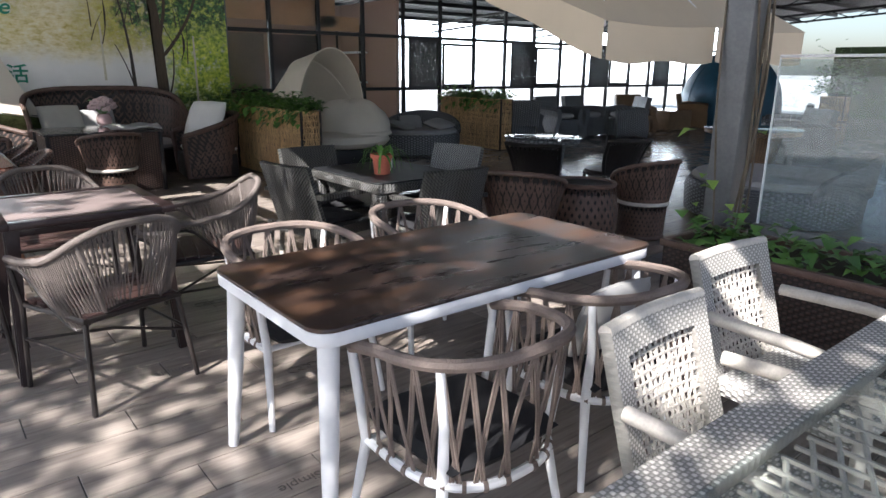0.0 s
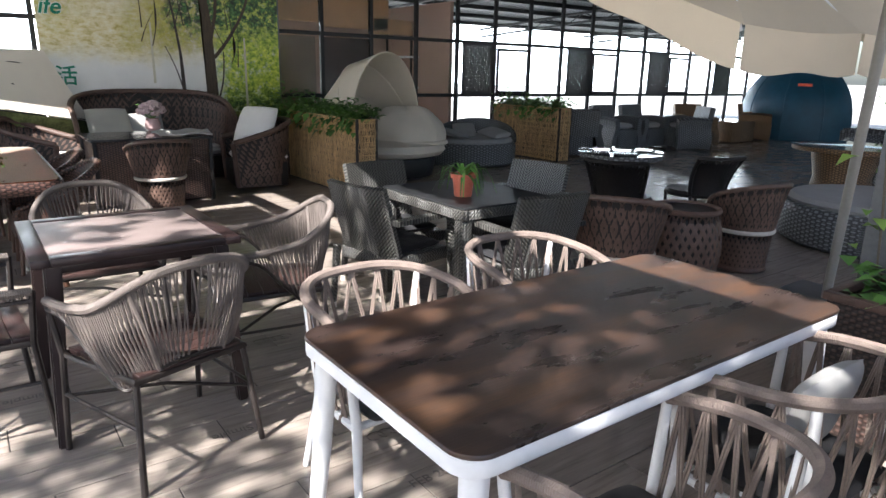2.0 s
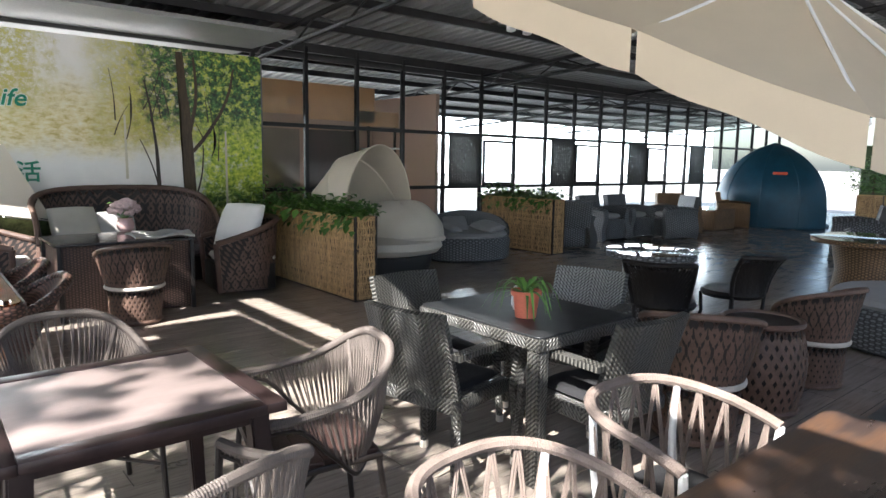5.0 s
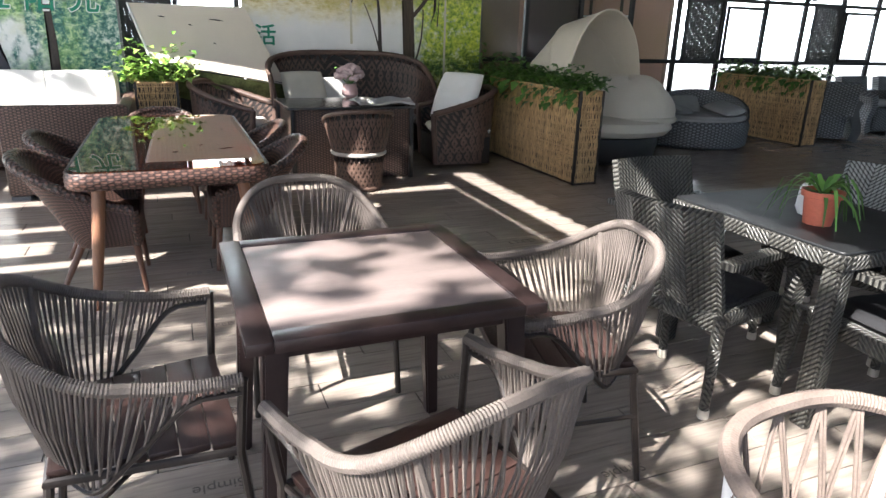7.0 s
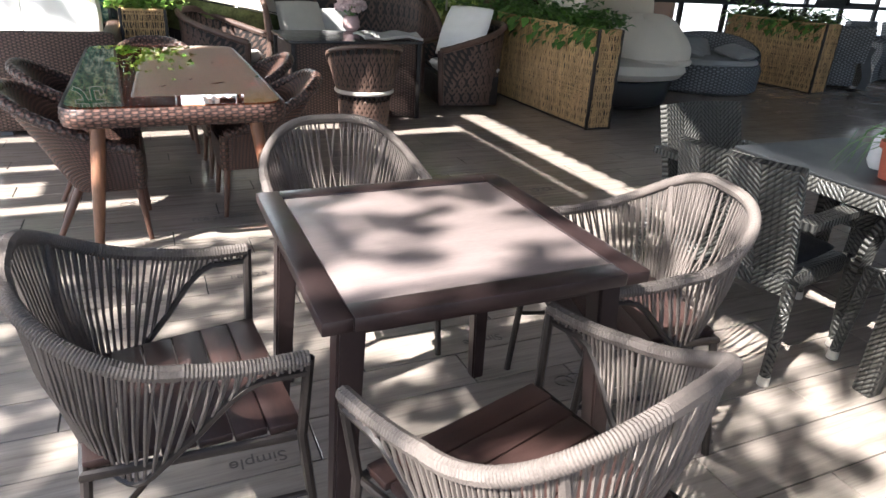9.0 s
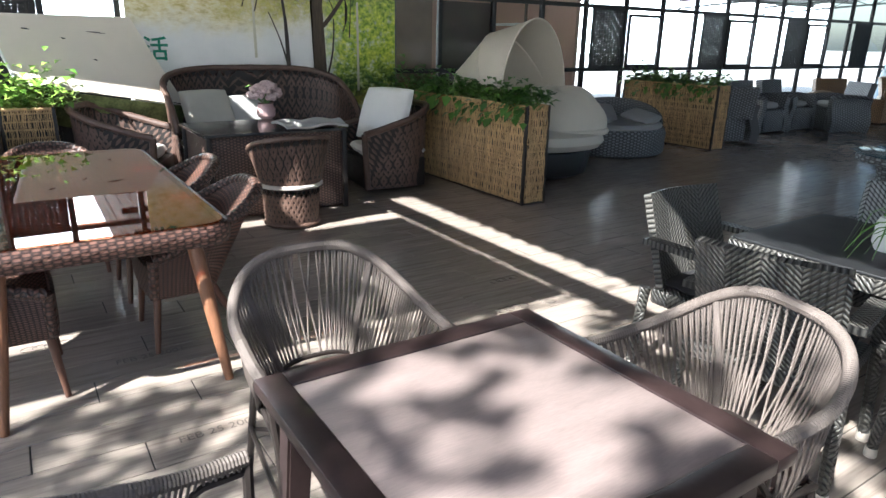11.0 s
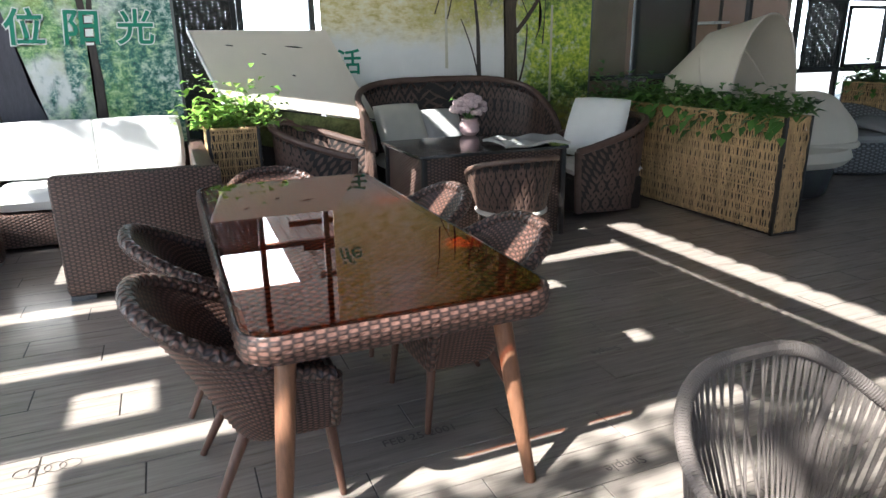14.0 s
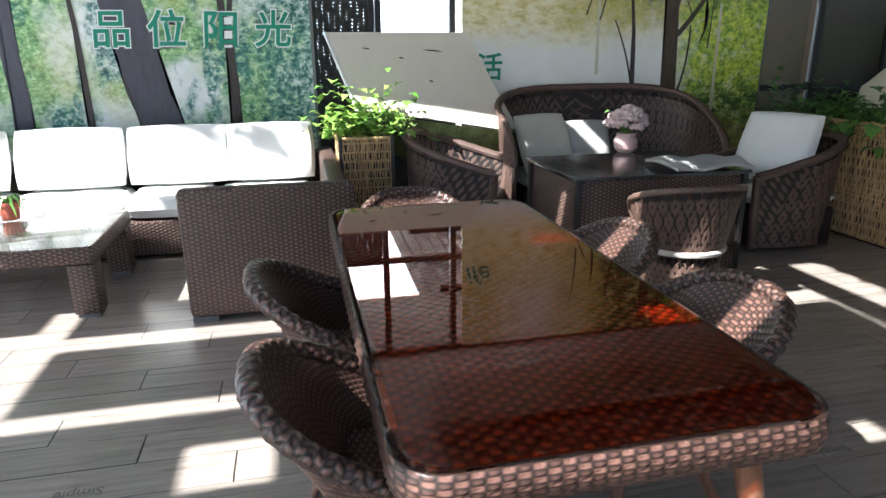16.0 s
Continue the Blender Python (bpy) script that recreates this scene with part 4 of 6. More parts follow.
def brown_chair():
    c = thing("rope_armchair", "dark brown rope armchair with slatted wooden seat", "chair", None, "rope chairs round the square table")

    def top(s):
        e = math.sin(math.pi * s)
        return u_curve(s, 0.30 - 0.01 * e, 0.25, 0.28, 0.66, 0.75) + Vector((0, 0, 0.635 + 0.185 * e ** 2.7))

    def low(s):
        e = math.sin(math.pi * s)
        f = min(1, max(0, (e - 0.18) / 0.6))
        f = f * f * (3 - 2 * f)
        p = u_curve(s, 0.30 - 0.07 * f - 0.01 * e, 0.25, 0.28 - 0.07 * f, 0.66, 0.75)
        return p + Vector((0, 0, 0.635 + 0.185 * e ** 2.7 - 0.035 - f * 0.33))

    part("top_rail", Mesh().tube([top(i / 400) for i in range(401)], [0.0165 + 0.0019 * (i % 2) for i in range(401)], 8), BROWN_ROPE, c)
    part("lower_rail", Mesh().tube([low(i / 48) for i in range(49)], 0.009, 6), DARK_METAL, c)
    cords = Mesh()
    n = 124
    for i in range(n):
        s = 0.012 + 0.976 * i / (n - 1)
        e = math.sin(math.pi * s)
        f = min(1, max(0, (e - 0.18) / 0.6))
        lean = (0.5 - s) * 0.26 * f + (0.010 if i % 2 else -0.010) * f
        a, b = top(s), low(min(1, max(0, s + lean)))
        out = Vector((a.x, a.y, 0))
        out = out.normalized() if out.length > 1e-6 else Vector((0, -1, 0))
        mid = (a + b) / 2 + out * (0.014 * f + (0.004 if i % 2 else -0.004))
        cords.tube([a, mid, b], 0.0038, 5)
    for s in (0.34, 0.66):
        part("back_bar", Mesh().tube([top(s), (top(s) + low(0.5 + (s - 0.5) * 0.6)) / 2 + Vector((0, -0.012, 0)), low(0.5 + (s - 0.5) * 0.6)], 0.011, 8), BROWN_ROPE, c)
    part("rope_back", cords, BROWN_ROPE, c, "taut brown ropes fanned over the back")
    for sx in (-1, 1):
        f = top(0 if sx < 0 else 1)
        part("front_leg", Mesh().tube([f + Vector((0, 0.0, 0.0)), Vector((sx * 0.275, 0.235, 0.42)), Vector((sx * 0.285, 0.27, 0.004))], 0.0125, 8), DARK_METAL, c)
        r = low(0.5 + sx * 0.16)
        part("back_leg", Mesh().tube([r, Vector((sx * 0.215, -0.195, 0.42)), Vector((sx * 0.25, -0.245, 0.004))], 0.0125, 8), DARK_METAL, c)
        part("side_brace", Mesh().tube([(sx * 0.28, 0.25, 0.25), (sx * 0.235, -0.215, 0.25)], 0.008, 6), DARK_METAL, c)
    part("cross_brace", Mesh().tube([(-0.27, 0.245, 0.24), (0, 0, 0.27), (0.235, -0.215, 0.24)], 0.008, 6), DARK_METAL, c)
    fr = Mesh()
    fr.tube([(-0.27, 0.235, 0.415), (0.27, 0.235, 0.415), (0.22, -0.20, 0.415), (-0.22, -0.20, 0.415)], 0.013, 8, True)
    part("seat_frame", fr, DARK_METAL, c)
    for i in range(6):
        y = -0.165 + 0.074 * i
        hw = 0.20 + 0.05 * (y + 0.2) / 0.4
        part("seat_slat", Mesh().box(-hw, hw, y - 0.0355, y + 0.0355, 0.416, 0.438, c=0.004), SEAT_WOOD, c)
    return c


bc = brown_chair()
bc.matrix_basis = pose(-2.67, 2.66, 0, 0, 0, 106)
copy_thing(bc, pose(-3.25, 2.0, 0, 0, 0, 4))
copy_thing(bc, pose(-3.26, 3.35, 0, 0, 0, 167))
copy_thing(bc, pose(-4.05, 2.66, 0, 0, 0, -91))

# ---- the red-brown wicker table and tub chairs ----


def wicker_table():
    t = thing("wicker_table", "red-brown wicker dining table with dark glass top", "table", pose(-6.13, 2.14, 0))
    hx, hy, r = 1.09, 0.49, 0.11
    ol = rounded_rect(hx, hy, r, 8)
    ring = [Vector((*p, 0)) for p in ol]
    acc = [0.0]
    for a, b in zip(ring, ring[1:] + ring[:1]):
        acc.append(acc[-1] + (b - a).length)

    def around(u):
        d = (u % 1.0) * acc[-1]
        for i in range(len(ring)):
            if d <= acc[i + 1] + 1e-9:
                a, b = ring[i], ring[(i + 1) % len(ring)]
                return a + (b - a) * ((d - acc[i]) / max(1e-9, acc[i + 1] - acc[i]))
        return ring[0]

    def side(u, v):
        p = around(u)
        bulge = 0.012 * math.sin(math.pi * v)
        q = p * (1 + bulge / max(0.2, p.length)) if v < 0.9 else p
        return (q.x, q.y, 0.735 - 0.085 * v)

    nu = 400
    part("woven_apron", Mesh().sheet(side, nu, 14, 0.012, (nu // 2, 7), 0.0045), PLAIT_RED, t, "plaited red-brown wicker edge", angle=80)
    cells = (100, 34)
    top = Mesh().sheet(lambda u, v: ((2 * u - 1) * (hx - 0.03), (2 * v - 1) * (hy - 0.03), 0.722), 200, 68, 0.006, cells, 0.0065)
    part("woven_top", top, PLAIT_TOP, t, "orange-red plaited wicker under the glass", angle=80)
    rim = Mesh()
    slab(rim, rounded_rect(hx - 0.012, hy - 0.012, r, 8), 0.735, 0.743, 0.002)
    gl = part("glass_top", rim, GLASS_TABLE, t, "dark tinted glass top")
    for sx in (-1, 1):
        for sy in (-1, 1):
            part("leg", Mesh().tube([(sx * (hx - 0.16), sy * (hy - 0.14), 0.70), (sx * (hx - 0.10), sy * (hy - 0.10), 0.35), (sx * (hx - 0.035), sy * (hy - 0.06), 0.003)], [0.034, 0.031, 0.02], 14), LEG_WOOD, t, "turned walnut leg")
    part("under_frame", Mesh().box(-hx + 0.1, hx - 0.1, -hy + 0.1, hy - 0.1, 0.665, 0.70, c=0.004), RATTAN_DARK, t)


wicker_table()


def tub_chair():
    c = thing("wicker_tub_chair", "red-brown wicker tub chair on tapered wooden legs", "chair", None, "tub chairs round the wicker table")

    def rim_z(u):
        e = math.sin(math.pi * u)
        return 0.50 + 0.26 * e ** 1.5

    def shell(u, v):
        e = math.sin(math.pi * u)
        p = u_curve(u, 0.29, 0.20, 0.28)
        q = u_curve(u, 0.225, 0.20, 0.10)
        z0, z1 = 0.29, rim_z(u)
        k = v ** 0.8
        w = q.lerp(p, k)
        return (w.x, w.y - 0.09 * e * v * v, z0 + (z1 - z0) * v)

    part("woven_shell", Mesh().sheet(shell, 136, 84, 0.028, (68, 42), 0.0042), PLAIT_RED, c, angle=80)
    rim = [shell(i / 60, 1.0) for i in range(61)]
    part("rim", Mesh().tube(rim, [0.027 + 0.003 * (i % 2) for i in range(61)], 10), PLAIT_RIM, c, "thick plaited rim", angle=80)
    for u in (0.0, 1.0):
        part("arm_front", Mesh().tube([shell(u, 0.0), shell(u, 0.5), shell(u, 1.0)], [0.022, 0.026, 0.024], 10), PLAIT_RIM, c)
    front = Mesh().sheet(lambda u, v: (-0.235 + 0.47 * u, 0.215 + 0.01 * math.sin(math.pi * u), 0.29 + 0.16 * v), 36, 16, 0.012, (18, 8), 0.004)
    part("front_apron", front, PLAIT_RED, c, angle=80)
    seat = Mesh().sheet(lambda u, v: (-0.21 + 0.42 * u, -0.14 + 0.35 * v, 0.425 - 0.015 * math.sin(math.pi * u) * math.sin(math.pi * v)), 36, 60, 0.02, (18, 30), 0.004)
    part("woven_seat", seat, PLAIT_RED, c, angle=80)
    for sx in (-1, 1):
        part("front_leg", Mesh().tube([(sx * 0.20, 0.18, 0.36), (sx * 0.225, 0.215, 0.004)], [0.022, 0.013], 10), CHAIR_LEG, c)
        part("back_leg", Mesh().tube([(sx * 0.16, -0.06, 0.33), (sx * 0.215, -0.22, 0.004)], [0.022, 0.013], 10), CHAIR_LEG, c)
    return c


rc = tub_chair()
rc.matrix_basis = pose(-5.50, 1.73, 0, 0, 0, 0)
copy_thing(rc, pose(-6.22, 1.70, 0, 0, 0, 0))
copy_thing(rc, pose(-5.72, 2.56, 0, 0, 0, 180))
copy_thing(rc, pose(-6.46, 2.55, 0, 0, 0, 180))
copy_thing(rc, pose(-7.08, 2.08, 0, 0, 0, -90))

# ---- black wicker table and its chairs ----


def black_table():
    t = thing("black_wicker_table", "charcoal herringbone wicker table with black top", "table", pose(-3.42, 4.72, 0))
    g = Mesh()
    slab(g, rounded_rect(0.445, 0.37, 0.03, 4), 0.725, 0.737)
    part("tabletop", g, BLACK_TOP, t)
    h, k = 0.45, 0.375
    for q in ((-h, h, -k, -k + 0.05), (-h, h, k - 0.05, k), (-h, -h + 0.05, -k + 0.05, k - 0.05), (h - 0.05, h, -k + 0.05, k - 0.05)):
        part("woven_apron", Mesh().box(*q, 0.665, 0.7245, c=0.008), WICKER_BLACK, t)
    for sx in (-1, 1):
        for sy in (-1, 1):
            part("leg", Mesh().box(sx * 0.405 - 0.038, sx * 0.405 + 0.038, sy * 0.335 - 0.038, sy * 0.335 + 0.038, 0.0, 0.664, c=0.012), WICKER_BLACK, t)


black_table()


def black_chair(back_mat, label):
    c = thing("wicker_armchair", label, "chair", None, "chairs round the black wicker table")
    back = Mesh().sheet(lambda u, v: (-0.245 + 0.49 * u, -0.20 - 0.04 * math.sin(math.pi * u) - 0.10 * v + 0.03 * (1 - v), 0.42 + 0.42 * v), 14, 10, 0.035)
    part("backrest", back, back_mat, c)
    part("seat", Mesh().box(-0.25, 0.25, -0.22, 0.26, 0.34, 0.42, c=0.02), WICKER_BLACK, c)
    part("seat_pad", cushion(0.22, 0.22, 0.045, 0.421, 0.25), DARK_CUSHION, c)
    for sx in (-1, 1):
        def strap(u, v, sx=sx):
            a = max(0.0, (u - 0.55) / 0.45)
            y = -0.25 + 0.46 * min(1, u / 0.55) + 0.09 * math.sin(a * math.pi / 2)
            z = 0.64 if u < 0.55 else 0.64 - 0.26 * (1 - math.cos(a * math.pi / 2))
            return (sx * (0.235 + 0.065 * v), y, z)
        part("armrest", Mesh().sheet(strap, 22, 3, 0.028), WICKER_BLACK, c)
        for y, k in ((0.25, 1), (-0.23, -1)):
            part("leg", Mesh().tube([(sx * 0.27, y, 0.42), (sx * 0.285, y + 0.03 * k, 0.02)], [0.026, 0.02], 8), WICKER_BLACK, c)
            part("foot", Mesh().lathe([(0.02, 0.0), (0.0235, 0.004), (0.022, 0.04)], 10, True, (sx * 0.285, y + 0.03 * k)), BAND_WHITE, c, "pale foot cap")
    return c


KL = "charcoal herringbone wicker armchair with dark seat pad"
kc = black_chair(WICKER_BLACK, KL)
kc.matrix_basis = pose(-3.52, 4.23, 0, 0, 0, 12)
copy_thing(kc, pose(-3.95, 4.52, 0, 0, 0, -90))
copy_thing(kc, pose(-2.93, 4.74, 0, 0, 0, 86))
kd = black_chair(WICKER_SILVER, "silver-grey herringbone wicker armchair behind the black table")
kd.matrix_basis = pose(-3.60, 5.33, 0, 0, 0, -166)


def pot_plant(x, y, z, leaf, r=0.075, h=0.14, n=26, L=0.26, mat_=TERRACOTTA, label="terracotta pot with a spider plant", seed=3):
    p = thing("potted_plant", label, "plant", pose(x, y, z))
    part("pot", Mesh().lathe([(r * 0.72, 0), (r * 0.9, h * 0.8), (r * 1.06, h * 0.82), (r * 1.08, h), (r * 0.98, h), (r * 0.9, h * 0.85)], 20), mat_, p)
    part("soil", Mesh().lathe([(r * 0.93, h * 0.80), (r * 0.93, h * 0.88)], 16), SOIL, p)
    g = Mesh()
    rnd = random.Random(seed)
    for i in range(n):
        a, reach, up = rnd.uniform(0, 6.28), rnd.uniform(0.5, 1.0) * L, rnd.uniform(0.15, 0.8) * L * 0.5
        pts, side = [], Vector((-math.sin(a), math.cos(a), 0))
        for k in range(6):
            t = k / 5
            pts.append(Vector((math.cos(a) * reach * t, math.sin(a) * reach * t, h * 0.86 + up * math.sin(t * 2.6) * 1.0 - 0.75 * L * t ** 3 * rnd.uniform(0.3, 0.9))))
        v, f = [], []
        for k, q in enumerate(pts):
            w = 0.009 * (1 - (k / 5) ** 2) + 0.002
            v += [q - side * w, q + side * w]
        for k in range(5):
            f.append((2 * k, 2 * k + 1, 2 * k + 3, 2 * k + 2))
        g.add(v, f)
    part("foliage", g, leaf, p)
    return p


pot_plant(-3.30, 4.60, 0.738, LEAF)
jug = thing("white_jug", "small white plastic jug beside the potted plant", "jug", pose(-3.42, 4.70, 0.738))
part("body", Mesh().lathe([(0.045, 0), (0.06, 0.03), (0.055, 0.11), (0.045, 0.13)], 16), WHITE_METAL, jug)

# ---- plaited barrel seats ----


def barrel_chair(m, label, mat_=RATTAN_BROWN, lift=0.0, group="barrel chairs"):
    """A round plaited base with a pale binding, and a flared back that wraps three quarters round."""
    c = thing("barrel_chair", label, "chair", m, group)
    base = lambda u, v: ((0.25 + 0.02 * v) * math.cos(2 * math.pi * u), (0.25 + 0.02 * v) * math.sin(2 * math.pi * u), 0.03 + 0.32 * v)
    part("base_lattice", Mesh().strands(base, 34, 1, 0.11, 0.027, 0.008, 6), mat_, c, angle=60)
    # near-black drum stands in for the shade seen through the holes
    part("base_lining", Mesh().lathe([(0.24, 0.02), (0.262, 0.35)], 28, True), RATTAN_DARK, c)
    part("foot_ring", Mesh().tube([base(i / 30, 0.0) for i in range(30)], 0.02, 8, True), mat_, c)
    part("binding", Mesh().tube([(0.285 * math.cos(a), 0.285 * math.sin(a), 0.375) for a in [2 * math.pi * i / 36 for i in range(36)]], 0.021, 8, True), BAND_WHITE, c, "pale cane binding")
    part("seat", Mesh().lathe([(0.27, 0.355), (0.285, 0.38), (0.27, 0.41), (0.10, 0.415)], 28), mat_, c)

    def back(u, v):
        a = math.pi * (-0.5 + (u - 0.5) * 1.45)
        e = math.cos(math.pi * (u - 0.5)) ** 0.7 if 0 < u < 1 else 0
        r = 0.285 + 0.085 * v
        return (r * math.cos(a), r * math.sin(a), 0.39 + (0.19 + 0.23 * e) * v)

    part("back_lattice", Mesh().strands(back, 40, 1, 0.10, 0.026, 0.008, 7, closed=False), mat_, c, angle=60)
    # dark sheet: shade between the back's strands, put in as colour
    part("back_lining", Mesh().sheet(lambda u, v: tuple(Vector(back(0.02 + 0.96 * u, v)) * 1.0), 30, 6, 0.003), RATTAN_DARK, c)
    part("rim", Mesh().tube([back(i / 36, 1.0) for i in range(37)], [0.02 + 0.003 * (i % 2) for i in range(37)], 8), mat_, c)
    for u in (0.0, 1.0):
        part("arm_end", Mesh().tube([back(u, 0), back(u, 0.5), back(u, 1)], 0.02, 8), mat_, c)
    return c


B1 = "brown plaited barrel chair with a pale cane binding"
bch = barrel_chair(pose(-2.86, 5.56, 0, 0, 0, 32) @ Matrix.Diagonal((0.86, 0.86, 0.93, 1)), B1)
copy_thing(bch, pose(-2.82, 7.08, 0, 0, 0, 80) @ Matrix.Diagonal((0.9, 0.9, 0.95, 1)))
copy_thing(bch, pose(-7.42, 3.76, 0, 0, 0, 90))


def barrel_stool():
    s = thing("barrel_stool", "dark plaited barrel stool with a round top", "stool", pose(-2.84, 6.28, 0) @ Matrix.Scale(1.13, 4))
    body = lambda u, v: ((0.20 + 0.04 * math.sin(math.pi * v)) * math.cos(2 * math.pi * u), (0.20 + 0.04 * math.sin(math.pi * v)) * math.sin(2 * math.pi * u), 0.02 + 0.48 * v)
    part("lattice", Mesh().strands(body, 28, 1, 0.18, 0.026, 0.008, 9), RATTAN_BROWN, s, angle=60)
    # dark core, added so the open weave looks shaded inside
    part("lining", Mesh().lathe([(0.19, 0.02), (0.232, 0.25), (0.19, 0.49)], 24), RATTAN_DARK, s)
    for z in (0.02, 0.5):
        part("ring", Mesh().tube([(0.205 * math.cos(2 * math.pi * i / 28), 0.205 * math.sin(2 * math.pi * i / 28), z + 0.004) for i in range(28)], 0.018, 8, True), RATTAN_BROWN, s)
    part("top", Mesh().lathe([(0.2, 0.49), (0.2, 0.505), (0.05, 0.507)], 24), RATTAN_DARK, s)


barrel_stool()


def lattice_panel(c, name, fn, nu, turn, mat_, steps=8):
    part(name, Mesh().strands(fn, nu, 1, turn, 0.029, 0.008, steps, closed=False), mat_, c, angle=60)


def scroll_chair(m):
    """A dark cane chair with a flared, rolled back."""
    c = thing("cane_chair", "dark cane chair with a flared plaited back", "chair", m, "cane chairs by the round table")
    back = lambda u, v: ((-0.26 + 0.52 * u) * (0.8 + 0.25 * v), -0.18 - 0.12 * math.sin(math.pi * u) - 0.14 * v * v, 0.40 + 0.36 * v)
    lattice_panel(c, "back_lattice", back, 22, 0.25, RATTAN_DARK)
    part("rim", Mesh().tube([back(0, i / 6) for i in range(7)] + [back(i / 16, 1) for i in range(1, 17)] + [back(1, 1 - i / 6) for i in range(1, 7)], 0.02, 8), RATTAN_DARK, c)
    part("seat", Mesh().lathe([(0.26, 0.36), (0.28, 0.39), (0.26, 0.42)], 20), RATTAN_DARK, c)
    for sx in (-1, 1):
        for sy in (-1, 1):
            part("leg", Mesh().tube([(sx * 0.2, sy * 0.18, 0.38), (sx * 0.19, sy * 0.17, 0.2), (sx * 0.24, sy * 0.22, 0.003)], 0.016, 8), RATTAN_DARK, c)
    return c


sc = scroll_chair(pose(-3.98, 7.0, 0, 0, 0, 25))
copy_thing(sc, pose(-3.85, 7.95, 0, 0, 0, 75))


def glass_round_table(x, y, r, base_mat, label, group="round glass tables", h=0.74):
    t = thing("round_table", label, "table", pose(x, y, 0), group)
    part("glass_top", Mesh().lathe([(r - 0.01, h), (r, h + 0.004), (r, h + 0.012), (r - 0.01, h + 0.014)], 40), GLASS_CLEAR, t, "clear glass disc")
    part("top_ring", Mesh().lathe([(r - 0.05, h - 0.06), (r - 0.015, h - 0.05), (r - 0.015, h - 0.004), (r - 0.05, h - 0.002)], 40), base_mat, t)
    part("drum", Mesh().lathe([(r * 0.55, 0), (r * 0.6, 0.05), (r * 0.52, h * 0.5), (r * 0.62, h - 0.06)], 32), base_mat, t)
    return t


glass_round_table(-4.40, 7.46, 0.42, WICKER_GREY, "round wicker table with a bright glass top")
glass_round_table(-3.6, 10.6, 0.6, WICKER_TAN, "tan wicker drum table with round glass top")

# ---- seating by the mural ----


def wicker_sofa():
    s = thing("rattan_loveseat", "dark brown rattan loveseat with high curved back", "sofa", pose(-9.45, 4.22, 0, 0, 0, -90))

    def back(u, v):
        p = u_curve(u, 0.98, 0.42, 0.42, 0.6)
        e = math.sin(math.pi * u)
        return (p.x * (0.94 + 0.06 * v), p.y * (0.92 + 0.08 * v), 0.05 + (0.52 + 0.58 * e ** 0.55) * v)

    lattice_panel(s, "back_lattice", back, 76, 0.14, RATTAN_SHADE, 14)
    # added dark sheet in place of the shade behind the open lattice
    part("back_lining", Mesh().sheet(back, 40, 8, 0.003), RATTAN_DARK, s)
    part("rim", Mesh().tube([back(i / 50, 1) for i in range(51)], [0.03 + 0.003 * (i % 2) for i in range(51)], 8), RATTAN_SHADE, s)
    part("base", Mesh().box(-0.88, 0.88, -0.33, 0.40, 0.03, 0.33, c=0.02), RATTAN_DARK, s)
    part("seat_cushion", cushion(0.86, 0.36, 0.12, 0.331, 0.2), GREY_FABRIC, s, "grey seat cushion")
    return s


wicker_sofa()
small_pillow(pose(-9.55, 3.66, 0.66, 0, 62, 12), "grey-white square pillow on the loveseat", PALE_FABRIC, 0.28, 0.27, 0.13, "loveseat pillows")
small_pillow(pose(-9.62, 4.1, 0.66, 0, 66, -5), "grey square pillow on the loveseat", GREY_FABRIC, 0.2, 0.23, 0.12, "loveseat pillows")


def rattan_armchair(m, label):
    c = thing("rattan_armchair", label, "armchair", m, "rattan armchairs")

    def back(u, v):
        p = u_curve(u, 0.40, 0.38, 0.38, 0.6)
        e = math.sin(math.pi * u)
        return (p.x * (0.93 + 0.07 * v), p.y * (0.9 + 0.1 * v), 0.04 + (0.55 + 0.25 * e ** 1.2) * v)

    lattice_panel(c, "shell_lattice", back, 44, 0.18, RATTAN_SHADE, 12)
    # dark sheet painted as the shade in the shell's holes
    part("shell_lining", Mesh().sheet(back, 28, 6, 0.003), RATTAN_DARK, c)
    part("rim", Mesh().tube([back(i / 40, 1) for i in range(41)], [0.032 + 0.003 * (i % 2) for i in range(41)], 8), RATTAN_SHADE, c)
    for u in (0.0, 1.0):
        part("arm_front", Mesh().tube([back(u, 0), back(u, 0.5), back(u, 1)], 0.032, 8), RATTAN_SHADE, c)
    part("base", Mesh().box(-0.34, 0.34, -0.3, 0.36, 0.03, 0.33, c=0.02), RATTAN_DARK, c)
    part("seat_cushion", cushion(0.33, 0.33, 0.12, 0.331, 0.2), WHITE_FABRIC, c, "white seat cushion")
    return c


ac = rattan_armchair(pose(-8.42, 5.2, 0, 0, 0, 172), "dark rattan armchair with white cushions")
small_pillow(pose(-8.46, 5.24, 0.71, 62, 0, 30), "white square pillow in the rattan armchair", WHITE_FABRIC, 0.29, 0.29, 0.15)
copy_thing(ac, pose(-9.2, 2.78, 0, 0, 0, -25))


